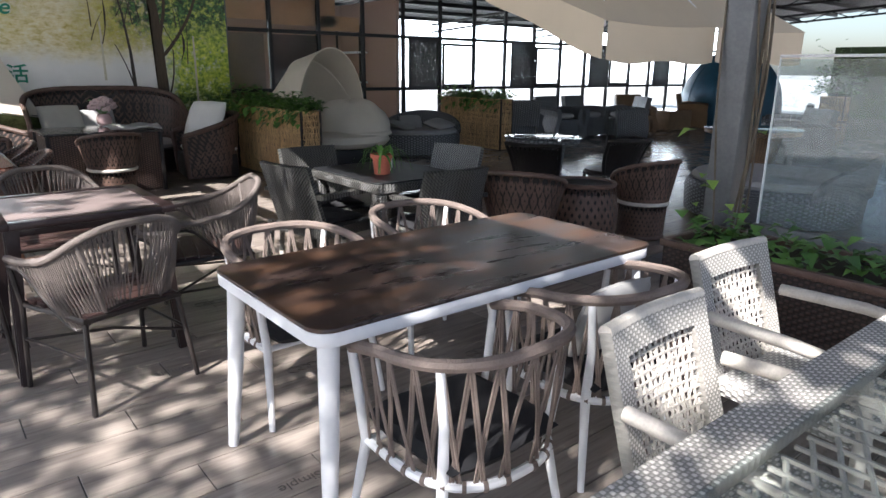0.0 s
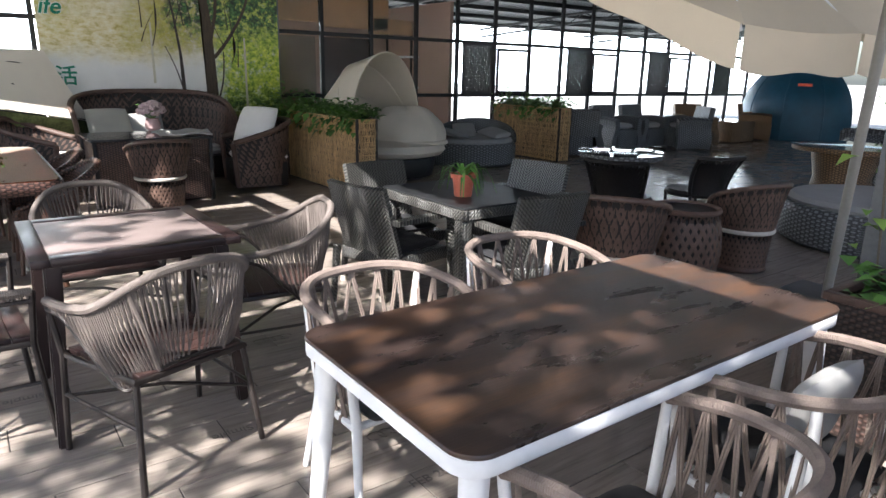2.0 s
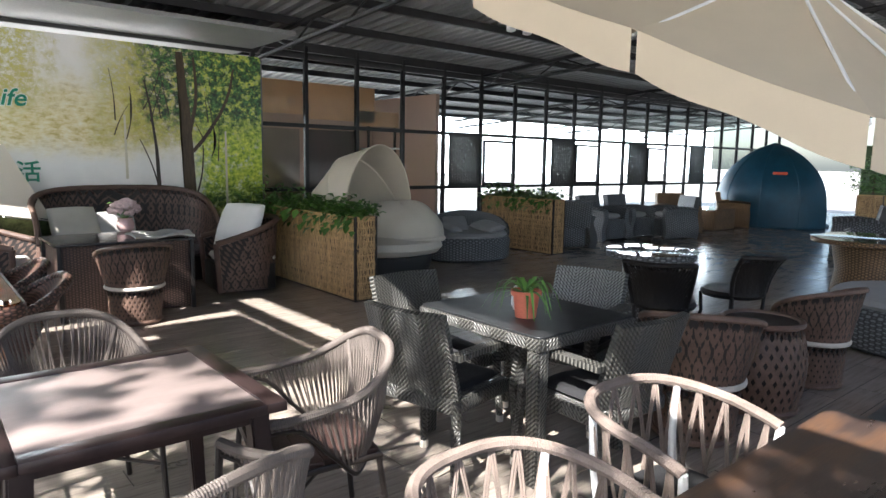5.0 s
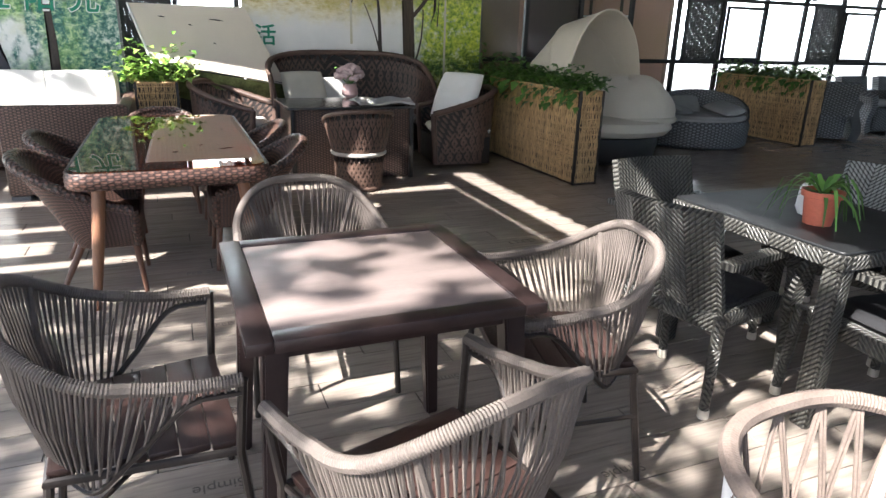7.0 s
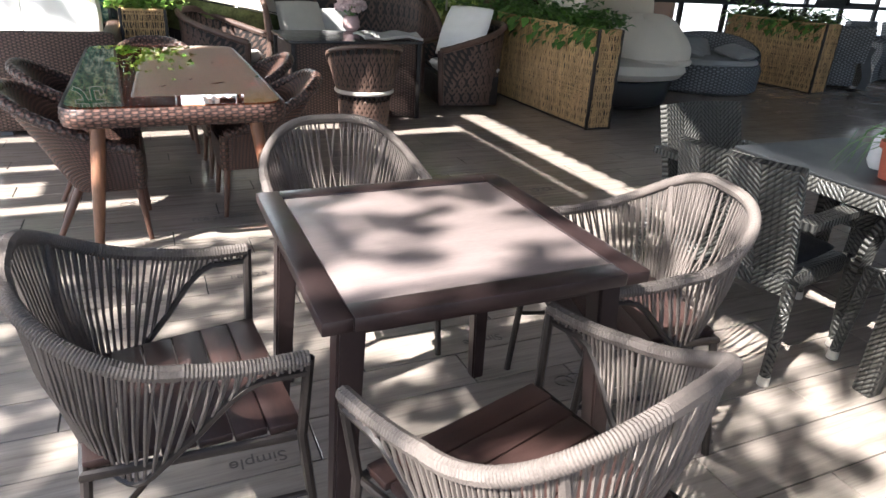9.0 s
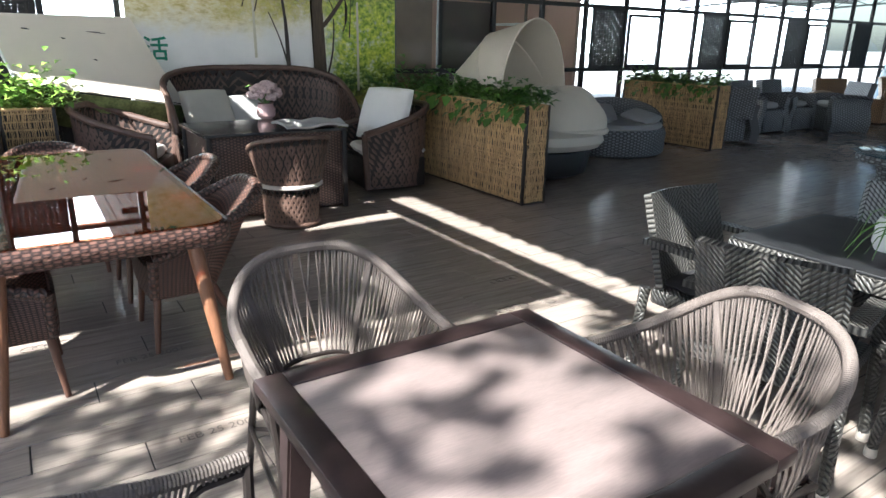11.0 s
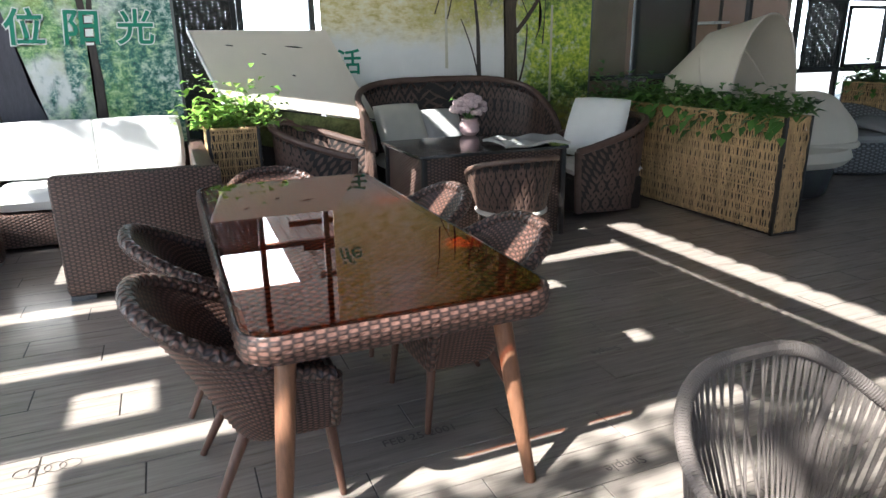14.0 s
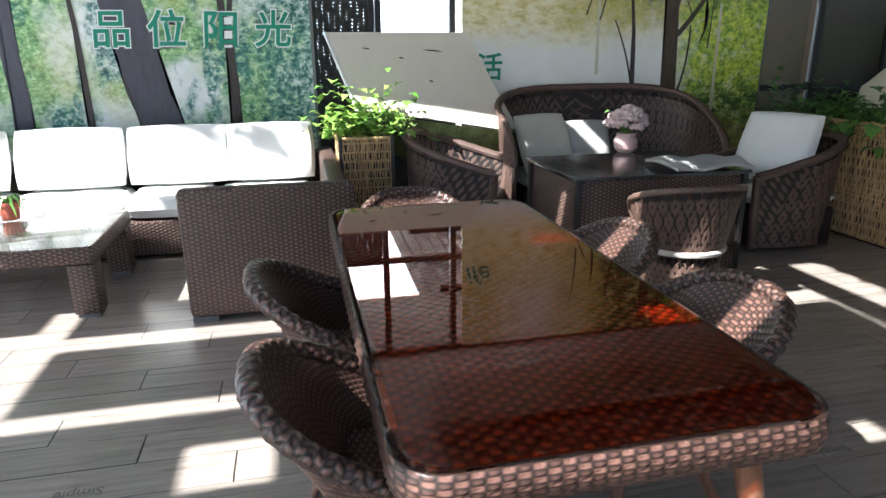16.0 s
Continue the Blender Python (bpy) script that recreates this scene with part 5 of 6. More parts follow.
def stone_table():
    t = thing("stone_top_table", "dark rattan table with polished stone top", "table", pose(-8.15, 3.8, 0))
    g = Mesh()
    slab(g, rounded_rect(0.45, 0.63, 0.02, 3), 0.70, 0.725)
    part("tabletop", g, STONE_TOP, t, "polished dark stone")
    part("body", Mesh().box(-0.41, 0.41, -0.58, 0.58, 0.02, 0.699, c=0.01), WICKER_SOFA, t)
    for sx in (-1, 1):
        for sy in (-1, 1):
            part("corner_post", Mesh().box(sx * 0.42 - 0.02, sx * 0.42 + 0.02, sy * 0.59 - 0.02, sy * 0.59 + 0.02, 0, 0.699, c=0.005), RATTAN_DARK, t)


stone_table()


def vase():
    v = thing("flower_vase", "pink china vase with a bunch of pale roses", "vase", pose(-8.62, 3.99, 0.726))
    part("pot", Mesh().lathe([(0.055, 0), (0.085, 0.03), (0.09, 0.09), (0.07, 0.13), (0.075, 0.145), (0.06, 0.145)], 24), PINK_CHINA, v)
    stems = Mesh()
    rnd = random.Random(8)
    for i in range(24):
        a, e = i * 2.4, 1.0 - 0.95 * i / 23
        r = 0.125 * math.sqrt(max(0.0, 1 - e * e))
        p = Vector((r * math.cos(a), r * math.sin(a), 0.19 + 0.13 * e + rnd.uniform(-0.012, 0.012)))
        stems.tube([(0, 0, 0.12), p * 0.7 + Vector((0, 0, 0.05)), p], 0.003, 4)
        f = Mesh()
        for k in range(9):
            b, q = k * 2.4, 0.014 + 0.003 * k
            c0 = p + Vector((q * math.cos(b), q * math.sin(b), 0.012 - 0.0016 * k))
            f.lathe([(0.006, c0.z - 0.02), (0.026, c0.z), (0.019, c0.z + 0.02), (0.004, c0.z + 0.023)], 7, True, (c0.x, c0.y))
        part("rose", f, PETAL, v)
    part("stems", stems, LEAF, v)
    lf = Mesh().leaves([((rnd.uniform(-0.1, 0.1), rnd.uniform(-0.1, 0.1), 0.2 + rnd.uniform(-0.02, 0.1)), (rnd.uniform(-1, 1), rnd.uniform(-1, 1), 0.2)) for _ in range(26)], 0.07)
    part("leaves", lf, LEAF, v)


vase()
cl = thing("folded_cloth", "rumpled grey patterned cloth on the stone table", "cloth", pose(-7.85, 4.12, 0.726))
part("fabric", Mesh().sheet(lambda u, v: (-0.2 + 0.4 * u, -0.28 + 0.56 * v, 0.03 + 0.02 * math.sin(9 * u + 3 * v) * math.sin(7 * v) + 0.02 * math.sin(math.pi * u)), 20, 20, 0.02), GREY_FABRIC, cl)


def tilted_canopy():
    c = thing("tilted_canopy", "cream canvas swing-seat canopy leaning against the wall", "canopy")
    A, B = Vector((-10.0, 1.82, 1.64)), Vector((-9.98, 3.08, 1.64))
    C, D = Vector((-9.58, 3.46, 0.78)), Vector((-9.45, 2.02, 1.02))

    def face(u, v):
        p = A.lerp(B, u).lerp(D.lerp(C, u), v)
        return (p.x + 0.012 * math.sin(5 * u) * math.sin(4 * v), p.y, p.z + 0.012 * math.sin(math.pi * u) * v)

    part("canvas", Mesh().sheet(face, 20, 14, 0.012), CREAM, c, "cream canvas with a few tears")
    tears = Mesh()
    for u, v, L in ((0.62, 0.2, 0.16), (0.9, 0.985, 0.2), (0.2, 0.2, 0.07), (0.42, 0.3, 0.04), (0.55, 0.55, 0.03)):
        a, b = Vector(face(u, v)), Vector(face(u + L / 1.3, v + 0.012))
        n = Vector((0.009, 0, 0.006))
        tears.tube([a + n, (a + b) / 2 + n, b + n], [0.002, 0.010, 0.002], 6, flat=0.25)
    part("tear", tears, BLACK_STEEL, c)
    part("edge_pole", Mesh().tube([A, D], 0.014, 8), WHITE_METAL, c)
    part("stay", Mesh().tube([D, (-9.62, 1.98, 0.0)], 0.014, 8), DARK_METAL, c)
    part("stay", Mesh().tube([C, (-9.68, 3.42, 0.0)], 0.014, 8), DARK_METAL, c)
    def skirt(u, v):
        p = D.lerp(C, u)
        return (p.x - 0.03 - 0.16 * v, p.y - 0.05 * v, p.z - 0.01 - 0.34 * v + 0.02 * math.sin(11 * u) * v)
    part("printed_skirt", Mesh().sheet(skirt, 24, 6, 0.006), GREEN_FABRIC, c, "green leaf-printed cloth")


tilted_canopy()


def white_sofa():
    s = thing("corner_sofa", "brown wicker corner sofa with white cushions", "sofa")
    part("back_base", Mesh().box(-9.95, -9.78, -2.6, 1.72, 0.04, 0.66, c=0.02), WICKER_SOFA, s)
    part("seat_base", Mesh().box(-9.77, -9.02, -2.6, 0.85, 0.04, 0.30, c=0.02), WICKER_SOFA, s)
    part("chaise_base", Mesh().box(-9.77, -7.84, 0.86, 1.68, 0.04, 0.30, c=0.02), WICKER_SOFA, s)
    part("end_panel", Mesh().box(-7.83, -7.70, 0.85, 1.82, 0.03, 0.775, c=0.03), WICKER_SOFA, s)
    part("side_panel", Mesh().box(-9.77, -7.84, 1.69, 1.82, 0.03, 0.70, c=0.03), WICKER_SOFA, s)
    part("foot", Mesh().box(-7.82, -7.72, 0.86, 1.0, 0.0, 0.029), GREY_STEEL, s)
    for y0, y1 in ((-2.3, -1.45), (-1.44, -0.62), (-0.6, 0.22), (0.24, 0.85)):
        q = cushion((y1 - y0) / 2, 0.37, 0.17, 0, 0.2)
        p = part("seat_cushion", q, WHITE_FABRIC, s)
        p.matrix_basis = pose(-9.38, (y0 + y1) / 2, 0.302, 0, 0, 90)
    p = part("seat_cushion", cushion(0.92, 0.38, 0.17, 0, 0.18), WHITE_FABRIC, s)
    p.matrix_basis = pose(-8.8, 1.25, 0.302)
    for y in (-1.85, -1.02, -0.2, 0.6, 1.3):
        p = part("back_cushion", cushion(0.40 if y < 1 else 0.36, 0.24, 0.2, 0, 0.26), WHITE_FABRIC, s)
        p.matrix_basis = pose(-9.66, y, 0.68, 72, 0, 90)


white_sofa()


def coffee_table():
    t = thing("coffee_table", "low brown wicker coffee table with glass top", "coffee table", pose(-8.4, -0.3, 0))
    part("glass_top", Mesh().box(-0.46, 0.46, -0.62, 0.62, 0.436, 0.444, c=0.002), GLASS_CLEAR, t)
    part("woven_top", Mesh().box(-0.47, 0.47, -0.63, 0.63, 0.33, 0.435, c=0.02), WICKER_SOFA, t)
    for sx in (-1, 1):
        for sy in (-1, 1):
            part("leg", Mesh().box(sx * 0.39 - 0.075, sx * 0.39 + 0.075, sy * 0.55 - 0.075, sy * 0.55 + 0.075, 0.02, 0.329, c=0.015), WICKER_SOFA, t)
            part("foot", Mesh().box(sx * 0.39 - 0.06, sx * 0.39 + 0.06, sy * 0.55 - 0.06, sy * 0.55 + 0.06, 0.0, 0.019), GREY_STEEL, t)


coffee_table()
pot_plant(-8.72, -0.36, 0.446, LEAF, 0.07, 0.12, 22, 0.22, TERRACOTTA, "small terracotta pot with an aloe", 9)

# ---- seagrass planters with trailing plants ----


def seagrass_planter(x0, x1, y0, y1, h, label, leaves, leaf=LEAF, seed=1, trail=True):
    """A screen-like planter: dark frame, panels of coarse upright seagrass plaiting, plants along the top."""
    p = thing("seagrass_planter", label, "planter", pose((x0 + x1) / 2, (y0 + y1) / 2, 0), "seagrass planters")
    hx, hy = (x1 - x0) / 2, (y1 - y0) / 2
    rnd = random.Random(seed)
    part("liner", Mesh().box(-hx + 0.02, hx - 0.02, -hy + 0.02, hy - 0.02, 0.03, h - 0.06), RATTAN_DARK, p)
    part("soil", Mesh().box(-hx + 0.03, hx - 0.03, -hy + 0.03, hy - 0.03, h - 0.059, h - 0.03), SOIL, p)
    for sx in (-1, 1):
        for sy in (-1, 1):
            part("frame_post", Mesh().box(sx * hx - 0.014, sx * hx + 0.014, sy * hy - 0.014, sy * hy + 0.014, 0, h, c=0.003), DARK_METAL, p)
    for nm, a, b in (("panel", Vector((-hx, -hy, 0)), Vector((hx, -hy, 0))), ("panel", Vector((hx, hy, 0)), Vector((-hx, hy, 0))), ("panel", Vector((hx, -hy, 0)), Vector((hx, hy, 0))), ("panel", Vector((-hx, hy, 0)), Vector((-hx, -hy, 0)))):
        g, strips = Mesh(), []
        L = (b - a).length
        d = (b - a) / L
        o = Vector((d.y, -d.x, 0))
        n = max(4, int(L / 0.05))
        for i in range(n):
            t = (i + 0.5) / n * (L - 0.03) + 0.015
            strip, m = Mesh(), 26
            for e in range(4):
                ph, sway, sag = rnd.choice((0, math.pi)), rnd.uniform(0.003, 0.0085), rnd.uniform(-0.006, 0.006)
                pts = []
                for k in range(m):
                    z = 0.02 + (h - 0.04) * k / (m - 1)
                    w = math.sin(k * 1.26 + ph)
                    pts.append(a + d * (t + (e - 1.5) * 0.0122 + sway * w + sag * math.sin(k * 0.5 + i)) + o * (0.012 + 0.004 * math.cos(k * 1.26 + ph) + rnd.uniform(-0.001, 0.001)) + Vector((0, 0, z)))
                strip.tube(pts, 0.0043 * rnd.uniform(0.8, 1.25), 4)
            strips.append(strip)
        for k in range(12):
            z = 0.05 + (h - 0.1) * k / 11
            g.tube([a + d * (L * q / 10) + o * (0.002 + 0.004 * ((q + k) % 2)) + Vector((0, 0, z)) for q in range(11)], 0.008, 4)
        pan = part(nm, g, SEAGRASS, p, "coarse upright dry seagrass plaiting", angle=60)
        pan["kind"] = "stuff"
        for q in strips:
            part("strip", q, SEAGRASS, pan, angle=60)
        part("bottom_rail", Mesh().tube([a + Vector((0, 0, 0.015)), b + Vector((0, 0, 0.015))], 0.013, 6), DARK_METAL, p)
        part("top_rail", Mesh().tube([a + Vector((0, 0, h - 0.012)), b + Vector((0, 0, h - 0.012))], 0.013, 6), SEAGRASS, p)
    random.seed(seed)
    spots = shrub_spots(-hx, hx, -hy, hy, h - 0.02, leaves, 0.12, 0.13, 0.8)
    if trail:
        for _ in range(leaves // 12):
            spots.append(((random.uniform(-hx, hx), -hy - 0.02 - random.random() * 0.04, h - random.random() ** 2 * 0.2), (random.uniform(-0.6, 0.6), -0.5, -0.3)))
    part("foliage", Mesh().leaves(spots, 0.105), leaf, p)
    return p


seagrass_planter(-8.95, -6.96, 5.86, 6.12, 0.93, "tall straw-coloured seagrass planter with leafy plants", 900)
seagrass_planter(-9.95, -8.2, 10.5, 10.78, 0.93, "straw-coloured seagrass planter by the window wall", 700, seed=2)
seagrass_planter(-9.42, -9.05, 1.84, 2.24, 0.86, "seagrass planter full of bright celery-like leaves", 0, seed=3)
pl = thing("leafy_plant", "bright green leafy plant growing over a planter", "plant", pose(-9.24, 2.04, 0.84))
random.seed(5)
part("foliage", Mesh().leaves(shrub_spots(-0.28, 0.28, -0.30, 0.34, 0.0, 420, 0.16, 0.26, 0.9), 0.10), LEAF_BRIGHT, pl)
part("stems", Mesh().tube([(0, 0, -0.03), (0.02, 0.02, 0.12)], 0.02, 6), LEAF, pl)
pl2 = thing("leafy_plant", "dark leafy bush behind the rattan armchair", "plant", pose(-9.3, 6.0, 0))
part("foliage", Mesh().leaves(shrub_spots(-0.3, 0.3, -0.25, 0.3, 0.75, 420, 0.14, 0.25, 0.9), 0.10), LEAF, pl2)
part("pot", Mesh().lathe([(0.16, 0), (0.2, 0.5), (0.21, 0.72), (0.17, 0.72)], 20), RATTAN_DARK, pl2)
part("stems", Mesh().tube([(0, 0, 0.6), (0.05, 0, 0.85)], 0.03, 6), VINE_BROWN, pl2)

# ---- daybeds ----


def moon_daybed():
    d = thing("canopy_daybed", "round daybed with cream folding canopy hood", "daybed", pose(-8.15, 7.15, 0))
    part("base", Mesh().lathe([(0.5, 0.0), (0.62, 0.05), (0.66, 0.25), (0.64, 0.30)], 36), RATTAN_DARK, d)
    part("mattress", Mesh().lathe([(0.60, 0.301), (0.74, 0.33), (0.79, 0.39), (0.76, 0.47), (0.56, 0.53), (0.1, 0.55)], 40), CREAM, d)

    def hood(u, v):
        """Ribs swing from low at the back up to the open front; v runs round each rib."""
        a = radians(6 + 84 * u)
        b = math.pi * v
        w = max(0.0, math.sin(b)) ** 0.75
        puff = 1 - 0.03 * abs(math.sin(3 * math.pi * u))
        return (-w * 1.12 * puff * math.cos(a), -0.66 * math.cos(b), 0.42 + w * 1.2 * puff * math.sin(a))

    part("hood", Mesh().sheet(hood, 30, 30, 0.006), CREAM, d, "ribbed cream fabric hood")
    for u in (0.0, 0.33, 0.66, 1.0):
        part("rib", Mesh().tube([hood(u, k / 24) for k in range(25)], 0.012, 6), CREAM, d)

    def heap(u, v):
        """The front half of the hood, folded down over the bed in a soft heap."""
        a, e = 2 * math.pi * u, 0.5 * math.pi * v
        q = 1 + 0.05 * math.sin(3 * a + 1) + 0.03 * math.sin(7 * a) * (1 - v) + 0.05 * noise.noise(Vector((math.cos(a) * 2, math.sin(a) * 2, v * 3)))
        return (0.20 + 0.50 * q * math.cos(e) ** 0.7 * math.cos(a), 0.16 + 0.60 * q * math.cos(e) ** 0.7 * math.sin(a), 0.47 + 0.44 * q * math.sin(e) ** 0.9)

    part("folded_cover", Mesh().sheet(heap, 48, 14, 0.01), CREAM, d, "rumpled cream cover folded down")
    part("cover_hem", Mesh().tube([heap(k / 48, 0.02) for k in range(48)], 0.035, 8, True), CREAM, d)
    return d


md = moon_daybed()
md.matrix_basis = pose(-8.25, 7.05, 0, 0, 0, 16) @ Matrix.Scale(1.07, 4)


def round_bed(m, mat_, label, r=0.7):
    d = thing("round_daybed", label, "daybed", m, "round wicker daybeds")
    part("base", Mesh().lathe([(r * 0.92, 0.0), (r, 0.04), (r * 1.02, 0.3), (r * 0.98, 0.37)], 40), mat_, d)
    part("mattress", Mesh().lathe([(r * 0.93, 0.371), (r * 0.95, 0.40), (r * 0.9, 0.44), (0.1, 0.45)], 40), GREY_FABRIC, d)
    part("back", Mesh().sheet(lambda u, v: ((r + 0.02 + 0.04 * v) * math.cos(math.pi * (0.15 + 0.7 * u)), (r + 0.02 + 0.04 * v) * math.sin(math.pi * (0.15 + 0.7 * u)), 0.3 + (0.08 + 0.32 * math.sin(math.pi * u) ** 0.5) * v), 30, 6, 0.05), mat_, d)
    return d


rb = round_bed(pose(-8.95, 9.12, 0, 0, 0, 40), WICKER_GREY, "round grey wicker daybed with scattered pillows", 0.78)
for k, (dx, dy, a) in enumerate(((0.1, -0.45, 20), (-0.15, 0.0, -30), (0.35, 0.25, 5))):
    small_pillow(pose(-8.95 + dx, 9.12 + dy, 0.46, 8 * (k - 1), 10 if k != 1 else 28, a), "pale round pillow on the grey daybed", GREY_FABRIC, 0.24, 0.2, 0.11, "daybed pillows")
ob = round_bed(pose(-2.55, 9.0, 0, 0, 0, -70), WICKER_GREY, "low grey wicker lounge bed with pale mattress", 0.85)

# ---- far end: sofas, tan sets, blue pod ----


def club_chair(m, mat_, label, group):
    c = thing("wicker_club_chair", label, "armchair", m, group)
    part("seat", Mesh().box(-0.30, 0.30, -0.28, 0.40, 0.03, 0.42, c=0.04), mat_, c)
    part("backrest", Mesh().sheet(lambda u, v: (-0.33 + 0.66 * u, -0.30 - 0.10 * v, 0.40 + 0.48 * v), 10, 6, 0.12), mat_, c)
    for sx in (-1, 1):
        part("arm", Mesh().sheet(lambda u, v: (sx * (0.38 + 0.04 * math.sin(2 * math.pi * v)), -0.36 + 0.74 * u, 0.02 + 0.60 * v + 0.03 * math.sin(math.pi * u)), 8, 12, 0.13), mat_, c)
    part("cushion", cushion(0.28, 0.30, 0.12, 0.421, 0.2), GREY_FABRIC, c)
    return c


g1 = club_chair(pose(-8.8, 11.55, 0, 0, 0, 60), WICKER_GREY, "grey wicker club chair with cushion", "grey club chairs")
copy_thing(g1, pose(-9.3, 13.3, 0, 0, 0, -90))
copy_thing(g1, pose(-9.3, 14.25, 0, 0, 0, -90))
copy_thing(g1, pose(-8.7, 15.0, 0, 0, 0, 150))
t1 = club_chair(pose(-9.2, 16.0, 0, 0, 0, -120), WICKER_TAN, "tan wicker armchair with curved sides", "tan wicker set")
copy_thing(t1, pose(-9.2, 18.7, 0, 0, 0, -60))


def tan_table():
    t = thing("tan_wicker_table", "low tan wicker table with glass top", "table", pose(-9.1, 17.35, 0))
    part("body", Mesh().box(-0.4, 0.4, -0.5, 0.5, 0.02, 0.5, c=0.03), WICKER_TAN, t)
    part("glass_top", Mesh().box(-0.43, 0.43, -0.53, 0.53, 0.501, 0.511), GLASS_CLEAR, t)


tan_table()


def blue_pod():
    e = thing("garden_pod", "dark blue dome-shaped mesh garden pod", "pod", pose(-8.9, 20.2, 0))
    def skin(u, v):
        a = math.pi * (0.28 + 1.72 * u)
        r = 1.38 * math.cos(0.5 * math.pi * v ** 1.7) ** 0.75 + 0.01 if v < 1 else 0.01
        return (r * math.cos(a), r * math.sin(a), 0.05 + 2.12 * v)
    part("skin", Mesh().sheet(skin, 40, 22, 0.012), EGG_BLUE, e)
    for k in range(9):
        part("hoop", Mesh().tube([skin(k / 8, j / 14) for j in range(15)], 0.02, 6), EGG_BLUE, e)
    part("base_ring", Mesh().tube([(1.37 * math.cos(2 * math.pi * i / 40), 1.37 * math.sin(2 * math.pi * i / 40), 0.035) for i in range(40)], 0.035, 8, True), EGG_BLUE, e)
    part("sign", Mesh().box(0.55, 0.9, -1.29, -1.27, 1.35, 1.42), plain("red_sign", (0.6, 0.08, 0.04), 0.5, 0, 0.1), e, "small red sign")


blue_pod()
seagrass_planter(-8.2, -7.5, 24.4, 24.8, 0.75, "far straw-coloured planter with a dark shrub", 0, seed=4)
fs = thing("potted_shrub", "dark grey-green shrub in a far planter", "plant", pose(-7.85, 24.6, 0.72))
random.seed(11)
part("foliage", Mesh().leaves(shrub_spots(-0.6, 0.6, -0.4, 0.4, 0.1, 700, 0.3, 0.9, 0.9), 0.14), LEAF, fs)
part("stems", Mesh().tube([(0, 0, -0.02), (0, 0, 0.6)], 0.04, 6), VINE_BROWN, fs)
copy_thing(g1, pose(-4.2, 13.4, 0, 0, 0, 150))
copy_thing(g1, pose(-5.2, 15.2, 0, 0, 0, 110))

# ---- the terrace edge: post, glass, planter box, mesh chairs ----


def corner_post():
    p = thing("steel_post", "grey steel post wrapped with dry vines", "post", pose(-1.31, 5.58, 0))
    part("shaft", Mesh().box(-0.075, 0.075, -0.075, 0.075, 0.0, 3.6, c=0.008), GREY_STEEL, p)
    rnd = random.Random(4)
    for k in range(7):
        a0, tw = rnd.uniform(0, 6.28), rnd.uniform(-2.5, 2.5)
        pts = [((0.115 + 0.02 * math.sin(5 * t + k)) * math.cos(a0 + tw * t), (0.115 + 0.02 * math.cos(4 * t + k)) * math.sin(a0 + tw * t), 0.5 + 1.9 * t + 0.05 * math.sin(9 * t)) for t in [i / 16 for i in range(17)]]
        part("vine", Mesh().tube(pts, 0.007 * rnd.uniform(0.6, 1.3), 5), VINE_BROWN, p)
    part("leaves", Mesh().leaves([((rnd.uniform(-0.16, 0.16), rnd.choice((-0.13, 0.13)), rnd.uniform(0.7, 1.2)), (rnd.uniform(-1, 1), -0.6, rnd.uniform(-0.3, 0.5))) for _ in range(14)], 0.09), LEAF_BRIGHT, p)


corner_post()


def glass_screen():
    s = thing("glass_screen", "frosted-edged glass windbreak panel in a pale frame", "glass panel", pose(-1.12, 5.62, 0))
    q = part("pane", Mesh().box(0.0, 2.9, -0.006, 0.006, 0.66, 1.52), GLASS_STAINED, s)
    q.visible_shadow = False
    part("frame", Mesh().tube([(0.0, 0, 0.6), (0.0, 0, 1.535), (2.9, 0, 1.535), (2.9, 0, 0.6)], 0.008, 8), WHITE_METAL, s)
    part("bottom_rail", Mesh().box(-0.02, 2.92, -0.02, 0.02, 0.0, 0.65, c=0.004), GREY_STEEL, s)


glass_screen()


def planter_box():
    b = thing("wicker_planter_box", "long dark wicker planter box with ivy-like plants", "planter", pose(0.15, 5.2, 0))
    hx, hy, h = 1.42, 0.24, 0.62
    def side(u, v):
        return (-hx + 2 * hx * u, -hy, 0.03 + (h - 0.03) * v)
    part("woven_front", Mesh().sheet(side, 240, 80, 0.012, (120, 40), 0.004), PLAIT_BROWN, b, angle=80)
    part("woven_end", Mesh().sheet(lambda u, v: (-hx, hy - 2 * hy * u, 0.03 + (h - 0.03) * v), 40, 80, 0.012, (20, 40), 0.004), PLAIT_BROWN, b, angle=80)
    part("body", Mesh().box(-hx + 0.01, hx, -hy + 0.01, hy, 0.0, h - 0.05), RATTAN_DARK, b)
    part("soil", Mesh().box(-hx + 0.03, hx - 0.03, -hy + 0.03, hy - 0.03, h - 0.049, h - 0.02), SOIL, b)
    rm = Mesh()
    for q in ((-hx - 0.02, hx + 0.02, -hy - 0.02, -hy + 0.02), (-hx - 0.02, hx + 0.02, hy - 0.02, hy + 0.02), (-hx - 0.02, -hx + 0.02, -hy + 0.02, hy - 0.02)):
        rm.box(*q, h - 0.02, h + 0.015, c=0.006)
    part("rim", rm, RATTAN_BROWN, b)
    random.seed(21)
    part("foliage", Mesh().leaves(shrub_spots(-hx, hx, -hy * 0.7, hy * 0.7, h - 0.02, 520, 0.1, 0.10, 0.9), 0.10), LEAF, b)


planter_box()


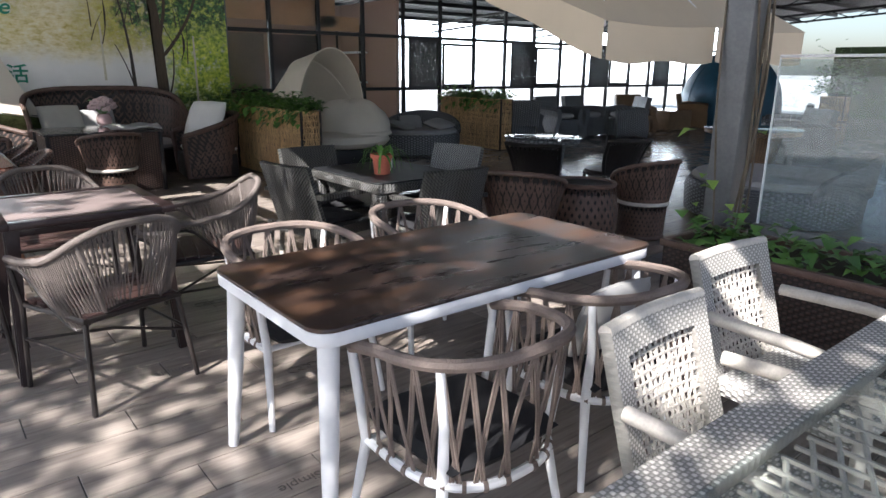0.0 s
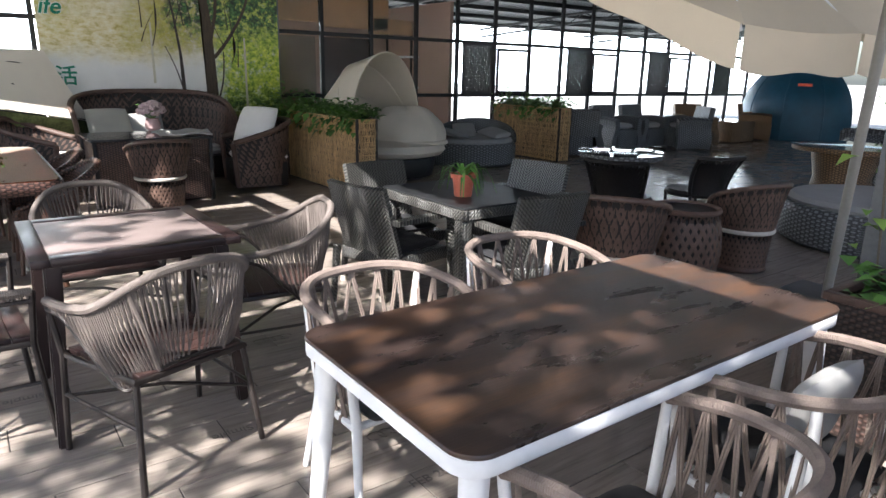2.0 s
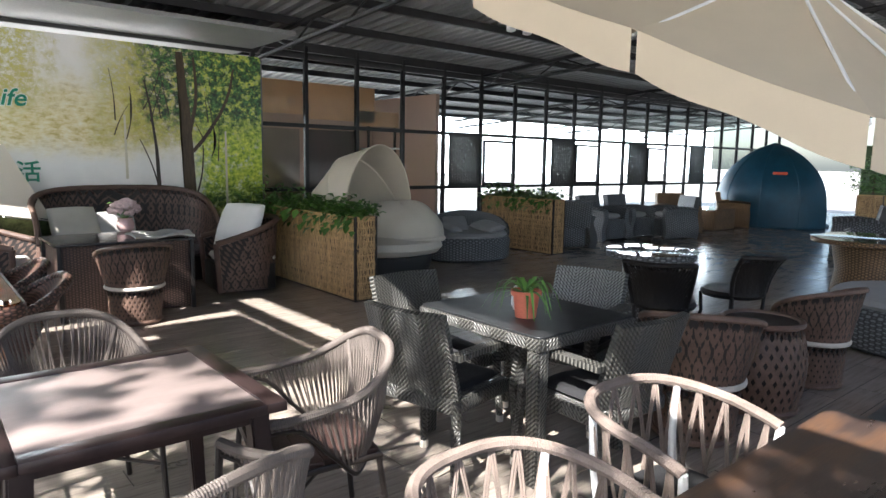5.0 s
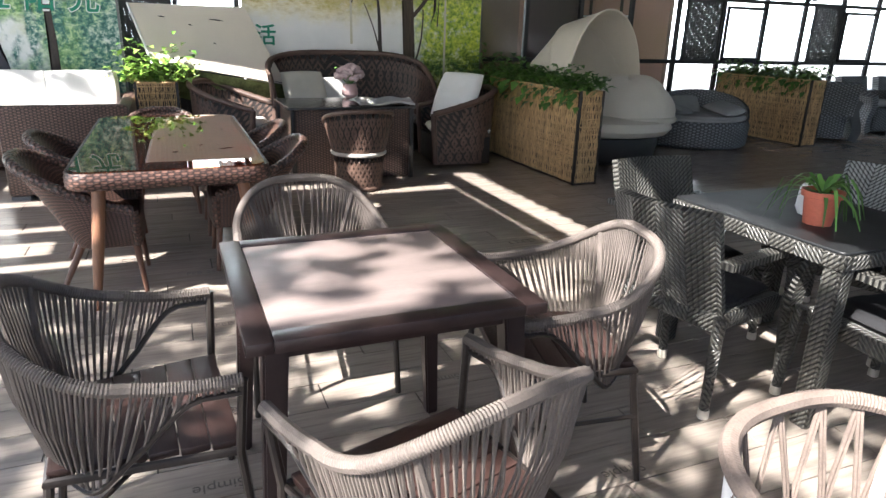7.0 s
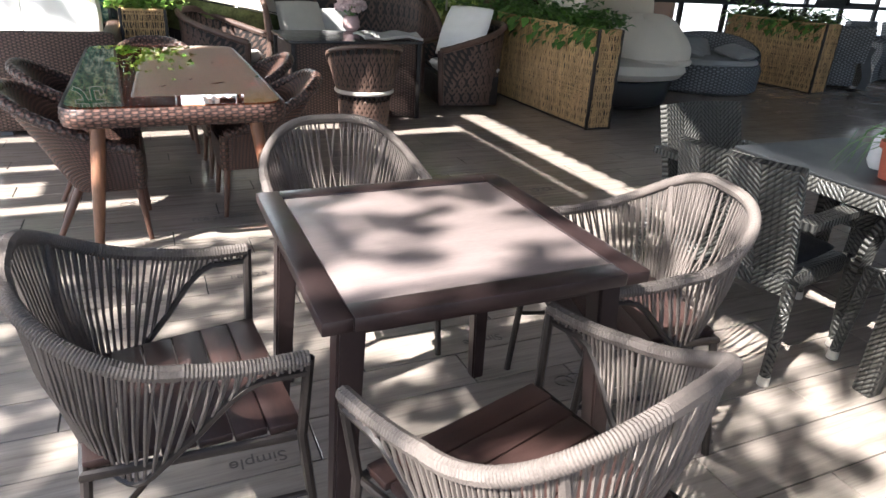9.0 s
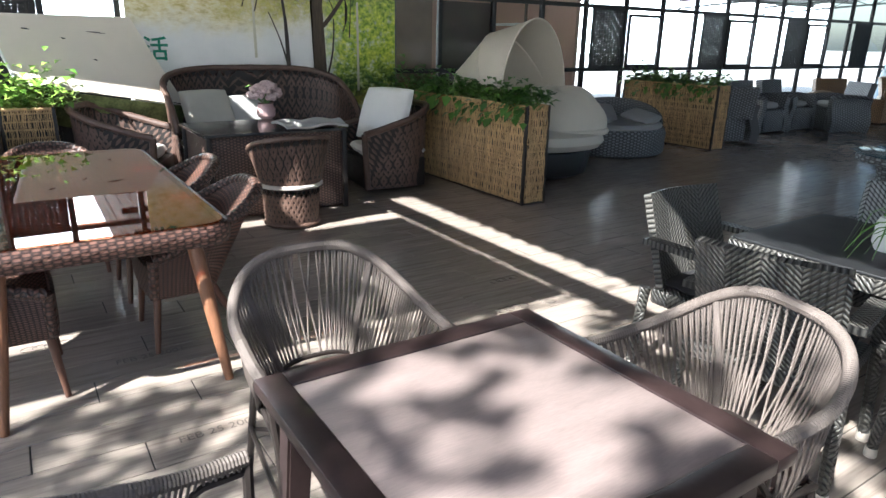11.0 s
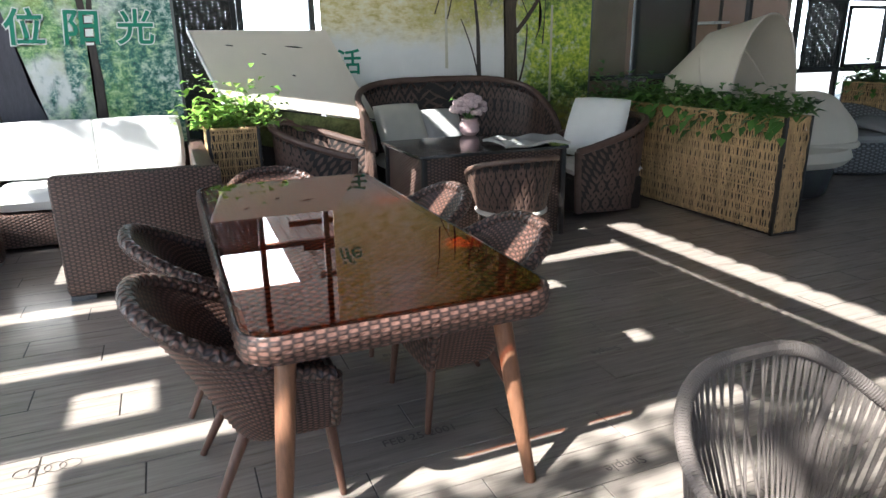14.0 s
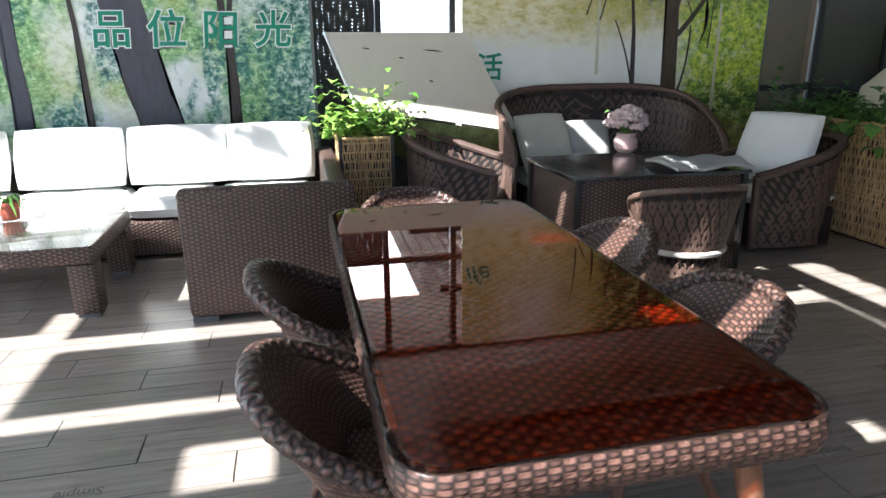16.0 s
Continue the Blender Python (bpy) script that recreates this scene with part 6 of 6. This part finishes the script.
def mesh_chair():
    c = thing("white_woven_chair", "white woven chair with an openwork lattice back", "chair", None, "white woven chairs")

    def back(u, v):
        return (-0.235 + 0.47 * u, -0.20 - 0.13 * v - 0.02 * math.sin(math.pi * u), 0.38 + 0.44 * v)

    def lattice(u, v):
        return back(0.13 + 0.74 * u, 0.03 + 0.80 * v)

    st = Mesh()
    for k in range(13):
        st.tube([lattice(k / 12, j / 10) for j in range(11)], 0.0045, 4)
    for k in range(15):
        st.tube([lattice(j / 10, k / 14) for j in range(11)], 0.0045, 4)
    st.strands(lattice, 13, 1, 0.5, 0.009, 0.005, 10, closed=False)
    part("openwork", st, WHITE_STRAND, c, "white star-pattern openwork")
    rim = Mesh()
    for u0, u1 in ((0.0, 0.14), (0.86, 1.0)):
        rim.sheet(lambda u, v, a=u0, b=u1: back(a + (b - a) * u, v), 16, 88, 0.035, (8, 44), 0.0025)
    rim.sheet(lambda u, v: back(0.14 + 0.72 * u, 0.82 + 0.18 * v), 52, 16, 0.035, (26, 8), 0.0025)
    part("back_frame", rim, PLAIT_WHITE, c, "tightly woven white frame", angle=80)
    part("top_edge", Mesh().tube([back(i / 12, 1.0) for i in range(13)], 0.02, 8), WHITE_STRAND, c)
    part("seat", Mesh().box(-0.24, 0.24, -0.2, 0.27, 0.36, 0.43, c=0.02), WICKER_WHITE, c)
    for sx in (-1, 1):
        part("armrest", Mesh().tube([(sx * 0.25, -0.24, 0.64), (sx * 0.27, 0.05, 0.645), (sx * 0.27, 0.26, 0.63), (sx * 0.27, 0.29, 0.40)], 0.022, 10), WHITE_STRAND, c)
        part("front_leg", Mesh().tube([(sx * 0.27, 0.28, 0.42), (sx * 0.275, 0.30, 0.003)], 0.022, 10), WHITE_STRAND, c)
        part("back_leg", Mesh().tube([(sx * 0.23, -0.19, 0.42), (sx * 0.25, -0.27, 0.003)], 0.022, 10), WHITE_STRAND, c)
    return c


mc = mesh_chair()
mc.matrix_basis = pose(-0.10, 3.58, 0, 0, 0, -88)
copy_thing(mc, pose(-0.30, 4.34, 0, 0, 0, -92))


def mesh_table():
    t = thing("white_woven_table", "pale grey woven table with a glass top", "table", pose(0.41, 3.72, 0))
    hx, hy = 0.50, 0.98
    g = Mesh()
    for a, b, c_, d in ((-hx, -hx + 0.12, -hy, hy), (hx - 0.12, hx, -hy, hy)):
        g.sheet(lambda u, v, a=a, b=b, c_=c_, d=d: (a + (b - a) * u, c_ + (d - c_) * v, 0.735), 20, 320, 0.03, (10, 160), 0.0025)
    for c_, d in ((-hy, -hy + 0.12), (hy - 0.12, hy)):
        g.sheet(lambda u, v, c_=c_, d=d: (-hx + 0.12 + (2 * hx - 0.24) * u, c_ + (d - c_) * v, 0.735), 128, 20, 0.03, (64, 10), 0.0025)
    part("woven_border", g, PLAIT_WHITE, t, "tightly woven pale border", angle=80)
    st = Mesh().strands(lambda u, v: (-hx + 0.12 + (2 * hx - 0.24) * u, -hy + 0.12 + (2 * hy - 0.24) * v, 0.70), 14, 1, 1.0, 0.012, 0.006, 26, closed=False)
    for k in range(30):
        y = -hy + 0.12 + (2 * hy - 0.24) * k / 29
        st.tube([(-hx + 0.12, y, 0.70), (hx - 0.12, y, 0.70)], 0.006, 4)
    part("openwork", st, WHITE_STRAND, t)
    part("glass_top", Mesh().box(-hx + 0.11, hx - 0.11, -hy + 0.11, hy - 0.11, 0.7505, 0.757, c=0.002), GLASS_CLEAR, t)
    for sx in (-1, 1):
        for sy in (-1, 1):
            part("leg", Mesh().tube([(sx * 0.44, sy * 0.92, 0.72), (sx * 0.45, sy * 0.93, 0.003)], 0.03, 10), WHITE_STRAND, t)


mesh_table()


def umbrella(V0, P1, P2, foot, head, canvas, label):
    """A tilted six-sided canvas umbrella on a leaning mast."""
    u = thing("patio_umbrella", label, "umbrella", None, "patio umbrellas")
    c = P2 + V0 - P1
    n = (P2 - P1).cross(V0 - P1).normalized()
    n = n if n.z > 0 else -n
    apex = c + n * 0.5
    a_, b_ = V0 - P1, P2 - P1
    ring = [P1, P2, P1 + 2 * b_, P1 + 2 * b_ + a_, P1 + 2 * b_ + 2 * a_, P1 + b_ + 2 * a_, P1 + 2 * a_, V0]
    for k in range(8):
        a, b = ring[k], ring[(k + 1) % 8]
        def gore(s, t, a=a, b=b):
            e = a.lerp(b, s)
            p = apex.lerp(e, t)
            return tuple(p - n * 0.02 * math.sin(math.pi * s) * t - n * 0.05 * math.sin(math.pi * t))
        part("gore", Mesh().sheet(gore, 12, 12, 0.004), canvas, u)
        def hem(s, t, a=a, b=b):
            p = a.lerp(b, 0.015 + 0.97 * s) - n * 0.02 * math.sin(math.pi * s)
            return (p.x, p.y, p.z - (0.22 + 0.015 * math.sin(9 * s)) * t)
        part("valance", Mesh().sheet(hem, 14, 4, 0.004), canvas, u)
        part("rib", Mesh().tube([apex - n * 0.03, a - n * 0.03], 0.009, 6), WHITE_METAL, u)
    part("mast", Mesh().tube([foot, head], 0.03, 12), POLE_GREY, u)
    part("arm", Mesh().tube([head, apex + Vector((0, 0, 0.08)), apex], 0.02, 10), WHITE_METAL, u)
    part("base_plate", Mesh().box(foot.x - 0.3, foot.x + 0.3, foot.y - 0.3, foot.y + 0.3, 0.0, 0.06, c=0.01), GREY_STEEL, u)


POLE_GREY = plain("grey_painted_pole", (0.30, 0.28, 0.25), 0.45, 0.0, 0.15)
UMBRELLA_CANVAS = plain("umbrella_canvas", (0.60, 0.51, 0.38), 0.85, 0, 0.07, 3, 260, 0.15)
umbrella(Vector((-3.14, 5.19, 2.23)), Vector((-2.05, 5.37, 1.74)), Vector((-1.9, 6.36, 1.74)), Vector((-1.98, 6.71, 0.06)), Vector((-1.59, 5.92, 3.0)), UMBRELLA_CANVAS, "cream canvas patio umbrella tilted on a leaning mast")
TAN_CANVAS = plain("tan_canvas", (0.30, 0.20, 0.13), 0.85, 0, 0.1, 3, 200, 0.15)
umbrella(Vector((0.2, 9.6, 2.2)), Vector((0.2, 11.1, 2.2)), Vector((1.7, 11.1, 2.2)), Vector((1.7, 9.6, 0.0)), Vector((1.7, 9.6, 2.9)), TAN_CANVAS, "tan canvas patio umbrella standing open")

# ---- beyond the terrace ----


def far_block(name, q, m, label):
    structure(name, Mesh().box(*q), m, label, False, "wall")


# added glowing sheet: whitens the windows and lends light to the room
bd, bn, bl, bb = nodes_of("glowing_backdrop")
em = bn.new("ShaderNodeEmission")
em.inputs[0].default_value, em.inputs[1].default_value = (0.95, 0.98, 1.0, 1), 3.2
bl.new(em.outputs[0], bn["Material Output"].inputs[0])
structure("backdrop", Mesh().box(-75, -74.5, -90, 140, -1, 34), bd, "glowing white backdrop that stands for the bright outdoors", False, "backdrop")

hedge = thing("hedge", "dark green hedge beyond the terrace", "hedge", pose(5, 24, -0.06), kind="stuff")
random.seed(31)
part("foliage", Mesh().leaves(shrub_spots(-6, 12, -0.6, 0.6, 0.0, 2600, 0.5, 2.4, 0.9), 0.3), LEAF, hedge)
part("stems", Mesh().box(-6, 12, -0.4, 0.4, 0, 0.8), FRINGE, hedge)
far_block("wall_far", (-9.0, 14.0, 27.0, 27.2, -0.06, 2.3), FRINGE, "dark planted wall at the far end")
for k in range(3):
    copy_thing(kc, pose(-0.6 + 1.05 * k, 13.2 + 0.3 * (k % 2), -0.055, 0, 0, 40 * k))
copy_thing(g1, pose(0.2, 10.5, -0.058, 0, 0, 30))
copy_thing(g1, pose(1.6, 11.2, -0.058, 0, 0, -60))
copy_thing(g1, pose(-0.9, 12.4, -0.058, 0, 0, 100))

# ---- overhead shade, out of view: roof edge, added boards and leaf cover ----


def roof_edge():
    """The front sheet, ridges towards the open side: its shade has a scalloped edge."""
    g = Mesh()
    prof = []
    pitch, depth = 0.2, 0.06
    for i in range(70):
        x = -11.0 + i * pitch
        prof += [(x, 0), (x + 0.05, depth * 0.7), (x + 0.1, depth), (x + 0.15, depth * 0.7)]
    m = len(prof)
    y0 = 5.19 - (-off.y) * 3.62
    verts = [(x, y, 3.5 + z + t) for t in (0, 0.004) for y in (y0, y0 + 1.9) for x, z in prof]
    faces = []
    for i in range(m - 1):
        faces += [(i, m + i, m + i + 1, i + 1), (2 * m + i, 2 * m + i + 1, 3 * m + i + 1, 3 * m + i), (i, i + 1, 2 * m + i + 1, 2 * m + i)]
    structure("roof_edge", g.add(verts, faces), ROOF_METAL, "corrugated metal roof edge", False, "roof")


roof_edge()
shade_panel(-9.0, 1.5, 4.66, 4.84)
shade_panel(-9.93, -9.6, 4.1, 4.66)
for a, b in ((-9.6, -7.80), (-7.58, -7.32), (-7.12, -5.06)):
    shade_panel(a, b, 3.75, 4.60)
shade_panel(-13.0, -9.92, -3.0, 9.0)
shade_panel(-9.3, -8.2, 0.9, 3.74)
for q in ((-6.67, -5.96, 0.2, 0.96), (-6.67, -6.42, 0.96, 1.34), (-6.12, -5.96, 0.96, 1.34), (-6.67, -5.96, 1.34, 3.74)):
    shade_panel(*q)
for a, b in ((-5.82, -5.30), (-7.46, -6.81), (-8.1, -7.64)):
    shade_panel(a, b, 0.2 if a < -6 else 1.0, 3.74)
shade_panel(-6.82, -6.66, 1.55, 3.06)
shade_panel(-5.97, -5.81, 2.3, 3.12)
shade_panel(-8.9, -7.75, -2.5, 0.0)
shade_panel(-9.92, -7.78, 4.85, 5.3)

random.seed(77)
# leaves and wires out of view, added to break the sun into dapples
vine = thing("overhead_vine", "unseen leaf cover added to dapple the sunlight", "vine", pose(0, 0, 0), kind="stuff")
vz = 5.5
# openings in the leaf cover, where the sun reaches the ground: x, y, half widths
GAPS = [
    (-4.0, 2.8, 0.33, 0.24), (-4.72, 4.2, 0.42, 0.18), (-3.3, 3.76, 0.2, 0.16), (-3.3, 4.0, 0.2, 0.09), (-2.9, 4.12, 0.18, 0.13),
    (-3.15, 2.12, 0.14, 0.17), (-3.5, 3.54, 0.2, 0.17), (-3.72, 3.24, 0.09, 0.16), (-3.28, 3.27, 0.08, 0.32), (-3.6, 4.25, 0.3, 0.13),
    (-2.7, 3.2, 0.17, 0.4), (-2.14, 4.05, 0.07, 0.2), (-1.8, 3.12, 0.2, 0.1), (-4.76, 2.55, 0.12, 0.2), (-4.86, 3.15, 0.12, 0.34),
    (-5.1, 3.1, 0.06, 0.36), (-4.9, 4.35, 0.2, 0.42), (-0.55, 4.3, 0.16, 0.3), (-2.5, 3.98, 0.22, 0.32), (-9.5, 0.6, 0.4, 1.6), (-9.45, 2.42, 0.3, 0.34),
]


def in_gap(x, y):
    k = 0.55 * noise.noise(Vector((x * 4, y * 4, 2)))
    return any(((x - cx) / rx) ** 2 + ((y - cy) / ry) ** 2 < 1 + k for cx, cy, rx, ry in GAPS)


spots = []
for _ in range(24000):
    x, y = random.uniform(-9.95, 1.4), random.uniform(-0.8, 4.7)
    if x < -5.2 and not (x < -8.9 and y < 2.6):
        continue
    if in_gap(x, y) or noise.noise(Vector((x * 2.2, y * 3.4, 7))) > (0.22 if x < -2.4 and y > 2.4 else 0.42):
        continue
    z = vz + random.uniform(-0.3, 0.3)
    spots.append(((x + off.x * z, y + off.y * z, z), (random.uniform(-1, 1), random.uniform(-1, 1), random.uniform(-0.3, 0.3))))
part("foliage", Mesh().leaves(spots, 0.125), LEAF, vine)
wires = Mesh()
for k in range(8):
    x = -5.0 + off.x * vz + k * 0.9
    wires.tube([(x, -0.8 + off.y * vz, vz), (x, 5.0 + off.y * vz, vz)], 0.02, 5)
part("wires", wires, DARK_METAL, vine)

# ---- floor planks, laid along the window wall ----
PW, PL = 0.2, 1.0
shared = {}


def plank_mesh(w, L):
    key = (round(w, 3), round(L, 3))
    if key not in shared:
        g = Mesh()
        bm = bmesh.new()
        bmesh.ops.create_cube(bm, size=1)
        for v in bm.verts:
            v.co = Vector((v.co.x * w, v.co.y * L, v.co.z * 0.008 - 0.004))
        bmesh.ops.bevel(bm, geom=[e for e in bm.edges if all(v.co.z > -0.001 for v in e.verts)], offset=0.0015, segments=1, affect="EDGES")
        bmesh.ops.delete(bm, geom=[f for f in bm.faces if f.normal.z < -0.9], context="FACES")
        me = mesh_of("plank", g.from_bm(bm), False)
        me.materials.append(FLOOR_TILE)
        shared[key] = me
    return shared[key]


rest = Mesh()
random.seed(50)
count = 0
for i in range(65):
    x = -10.36 + (i + 0.5) * PW
    shift_y = (i * 0.37 % 1.0) * PL
    for j in range(31):
        y = -3.2 + shift_y - 0.5 + j * PL
        y0, y1 = max(-3.2, y - PL / 2 + 0.0025), min(27.0, y + PL / 2 - 0.0025)
        if y1 - y0 < 0.05:
            continue
        near = -7.2 < x < 0.2 and 0.4 < y < 5.4
        if near and count < 300 and y1 - y0 > 0.99:
            p = new("plank", plank_mesh(PW - 0.005, PL - 0.005))
            p.parent = slab_floor
            p.location = (x, y, 0)
            count += 1
        else:
            rest.add([(x - PW / 2 + 0.0025, y0, 0), (x + PW / 2 - 0.0025, y0, 0), (x + PW / 2 - 0.0025, y1, 0), (x - PW / 2 + 0.0025, y1, 0)], [(0, 1, 2, 3)])
pr = part("far_planks", rest, FLOOR_TILE, slab_floor, smooth=False)
pr["kind"] = "stuff"

# ---- prints on the tiles ----
PRINT_INK = plain("faded_print_ink", (0.10, 0.08, 0.068), 0.5, 0, 0.3, 30, 120, 0.0)


def floor_print(text, x, y, size, flip=False):
    cu = bpy.data.curves.new("print", "FONT")
    cu.body, cu.size, cu.extrude, cu.align_x = text, size, 0.0003, "CENTER"
    tmp = bpy.data.objects.new("print", cu)
    me = bpy.data.meshes.new_from_object(tmp)
    me.transform(pose(x, y, 0.0006, 0, 0, -90 if flip else 90))
    me.materials.clear()
    me.materials.append(PRINT_INK)
    ob = new("print", me)
    ob.parent = slab_floor
    bpy.data.objects.remove(tmp)
    bpy.data.curves.remove(cu)


random.seed(91)
for i in range(12, 60, 2):
    xr = -10.36 + (i + 0.5) * PW
    if not -6.6 < xr < -0.2:
        continue
    for y in (1.0, 2.1, 3.2, 4.3):
        y += random.uniform(-0.4, 0.4)
        k = random.randrange(4)
        if k == 0:
            floor_print("FEB 25 2001", xr - 0.02, y, 0.062)
        elif k == 1:
            floor_print("Simple", xr + 0.02, y, 0.065, True)
        elif k == 2:
            g = Mesh()
            for q in range(4):
                cy = y + (q - 1.5) * 0.05
                g.tube([(xr + 0.03 * math.cos(a), cy + 0.036 * math.sin(a), 0.0004) for a in [2 * math.pi * j / 14 for j in range(14)]], 0.0035, 4, True, flat=0.12)
            part("print", g, PRINT_INK, slab_floor)
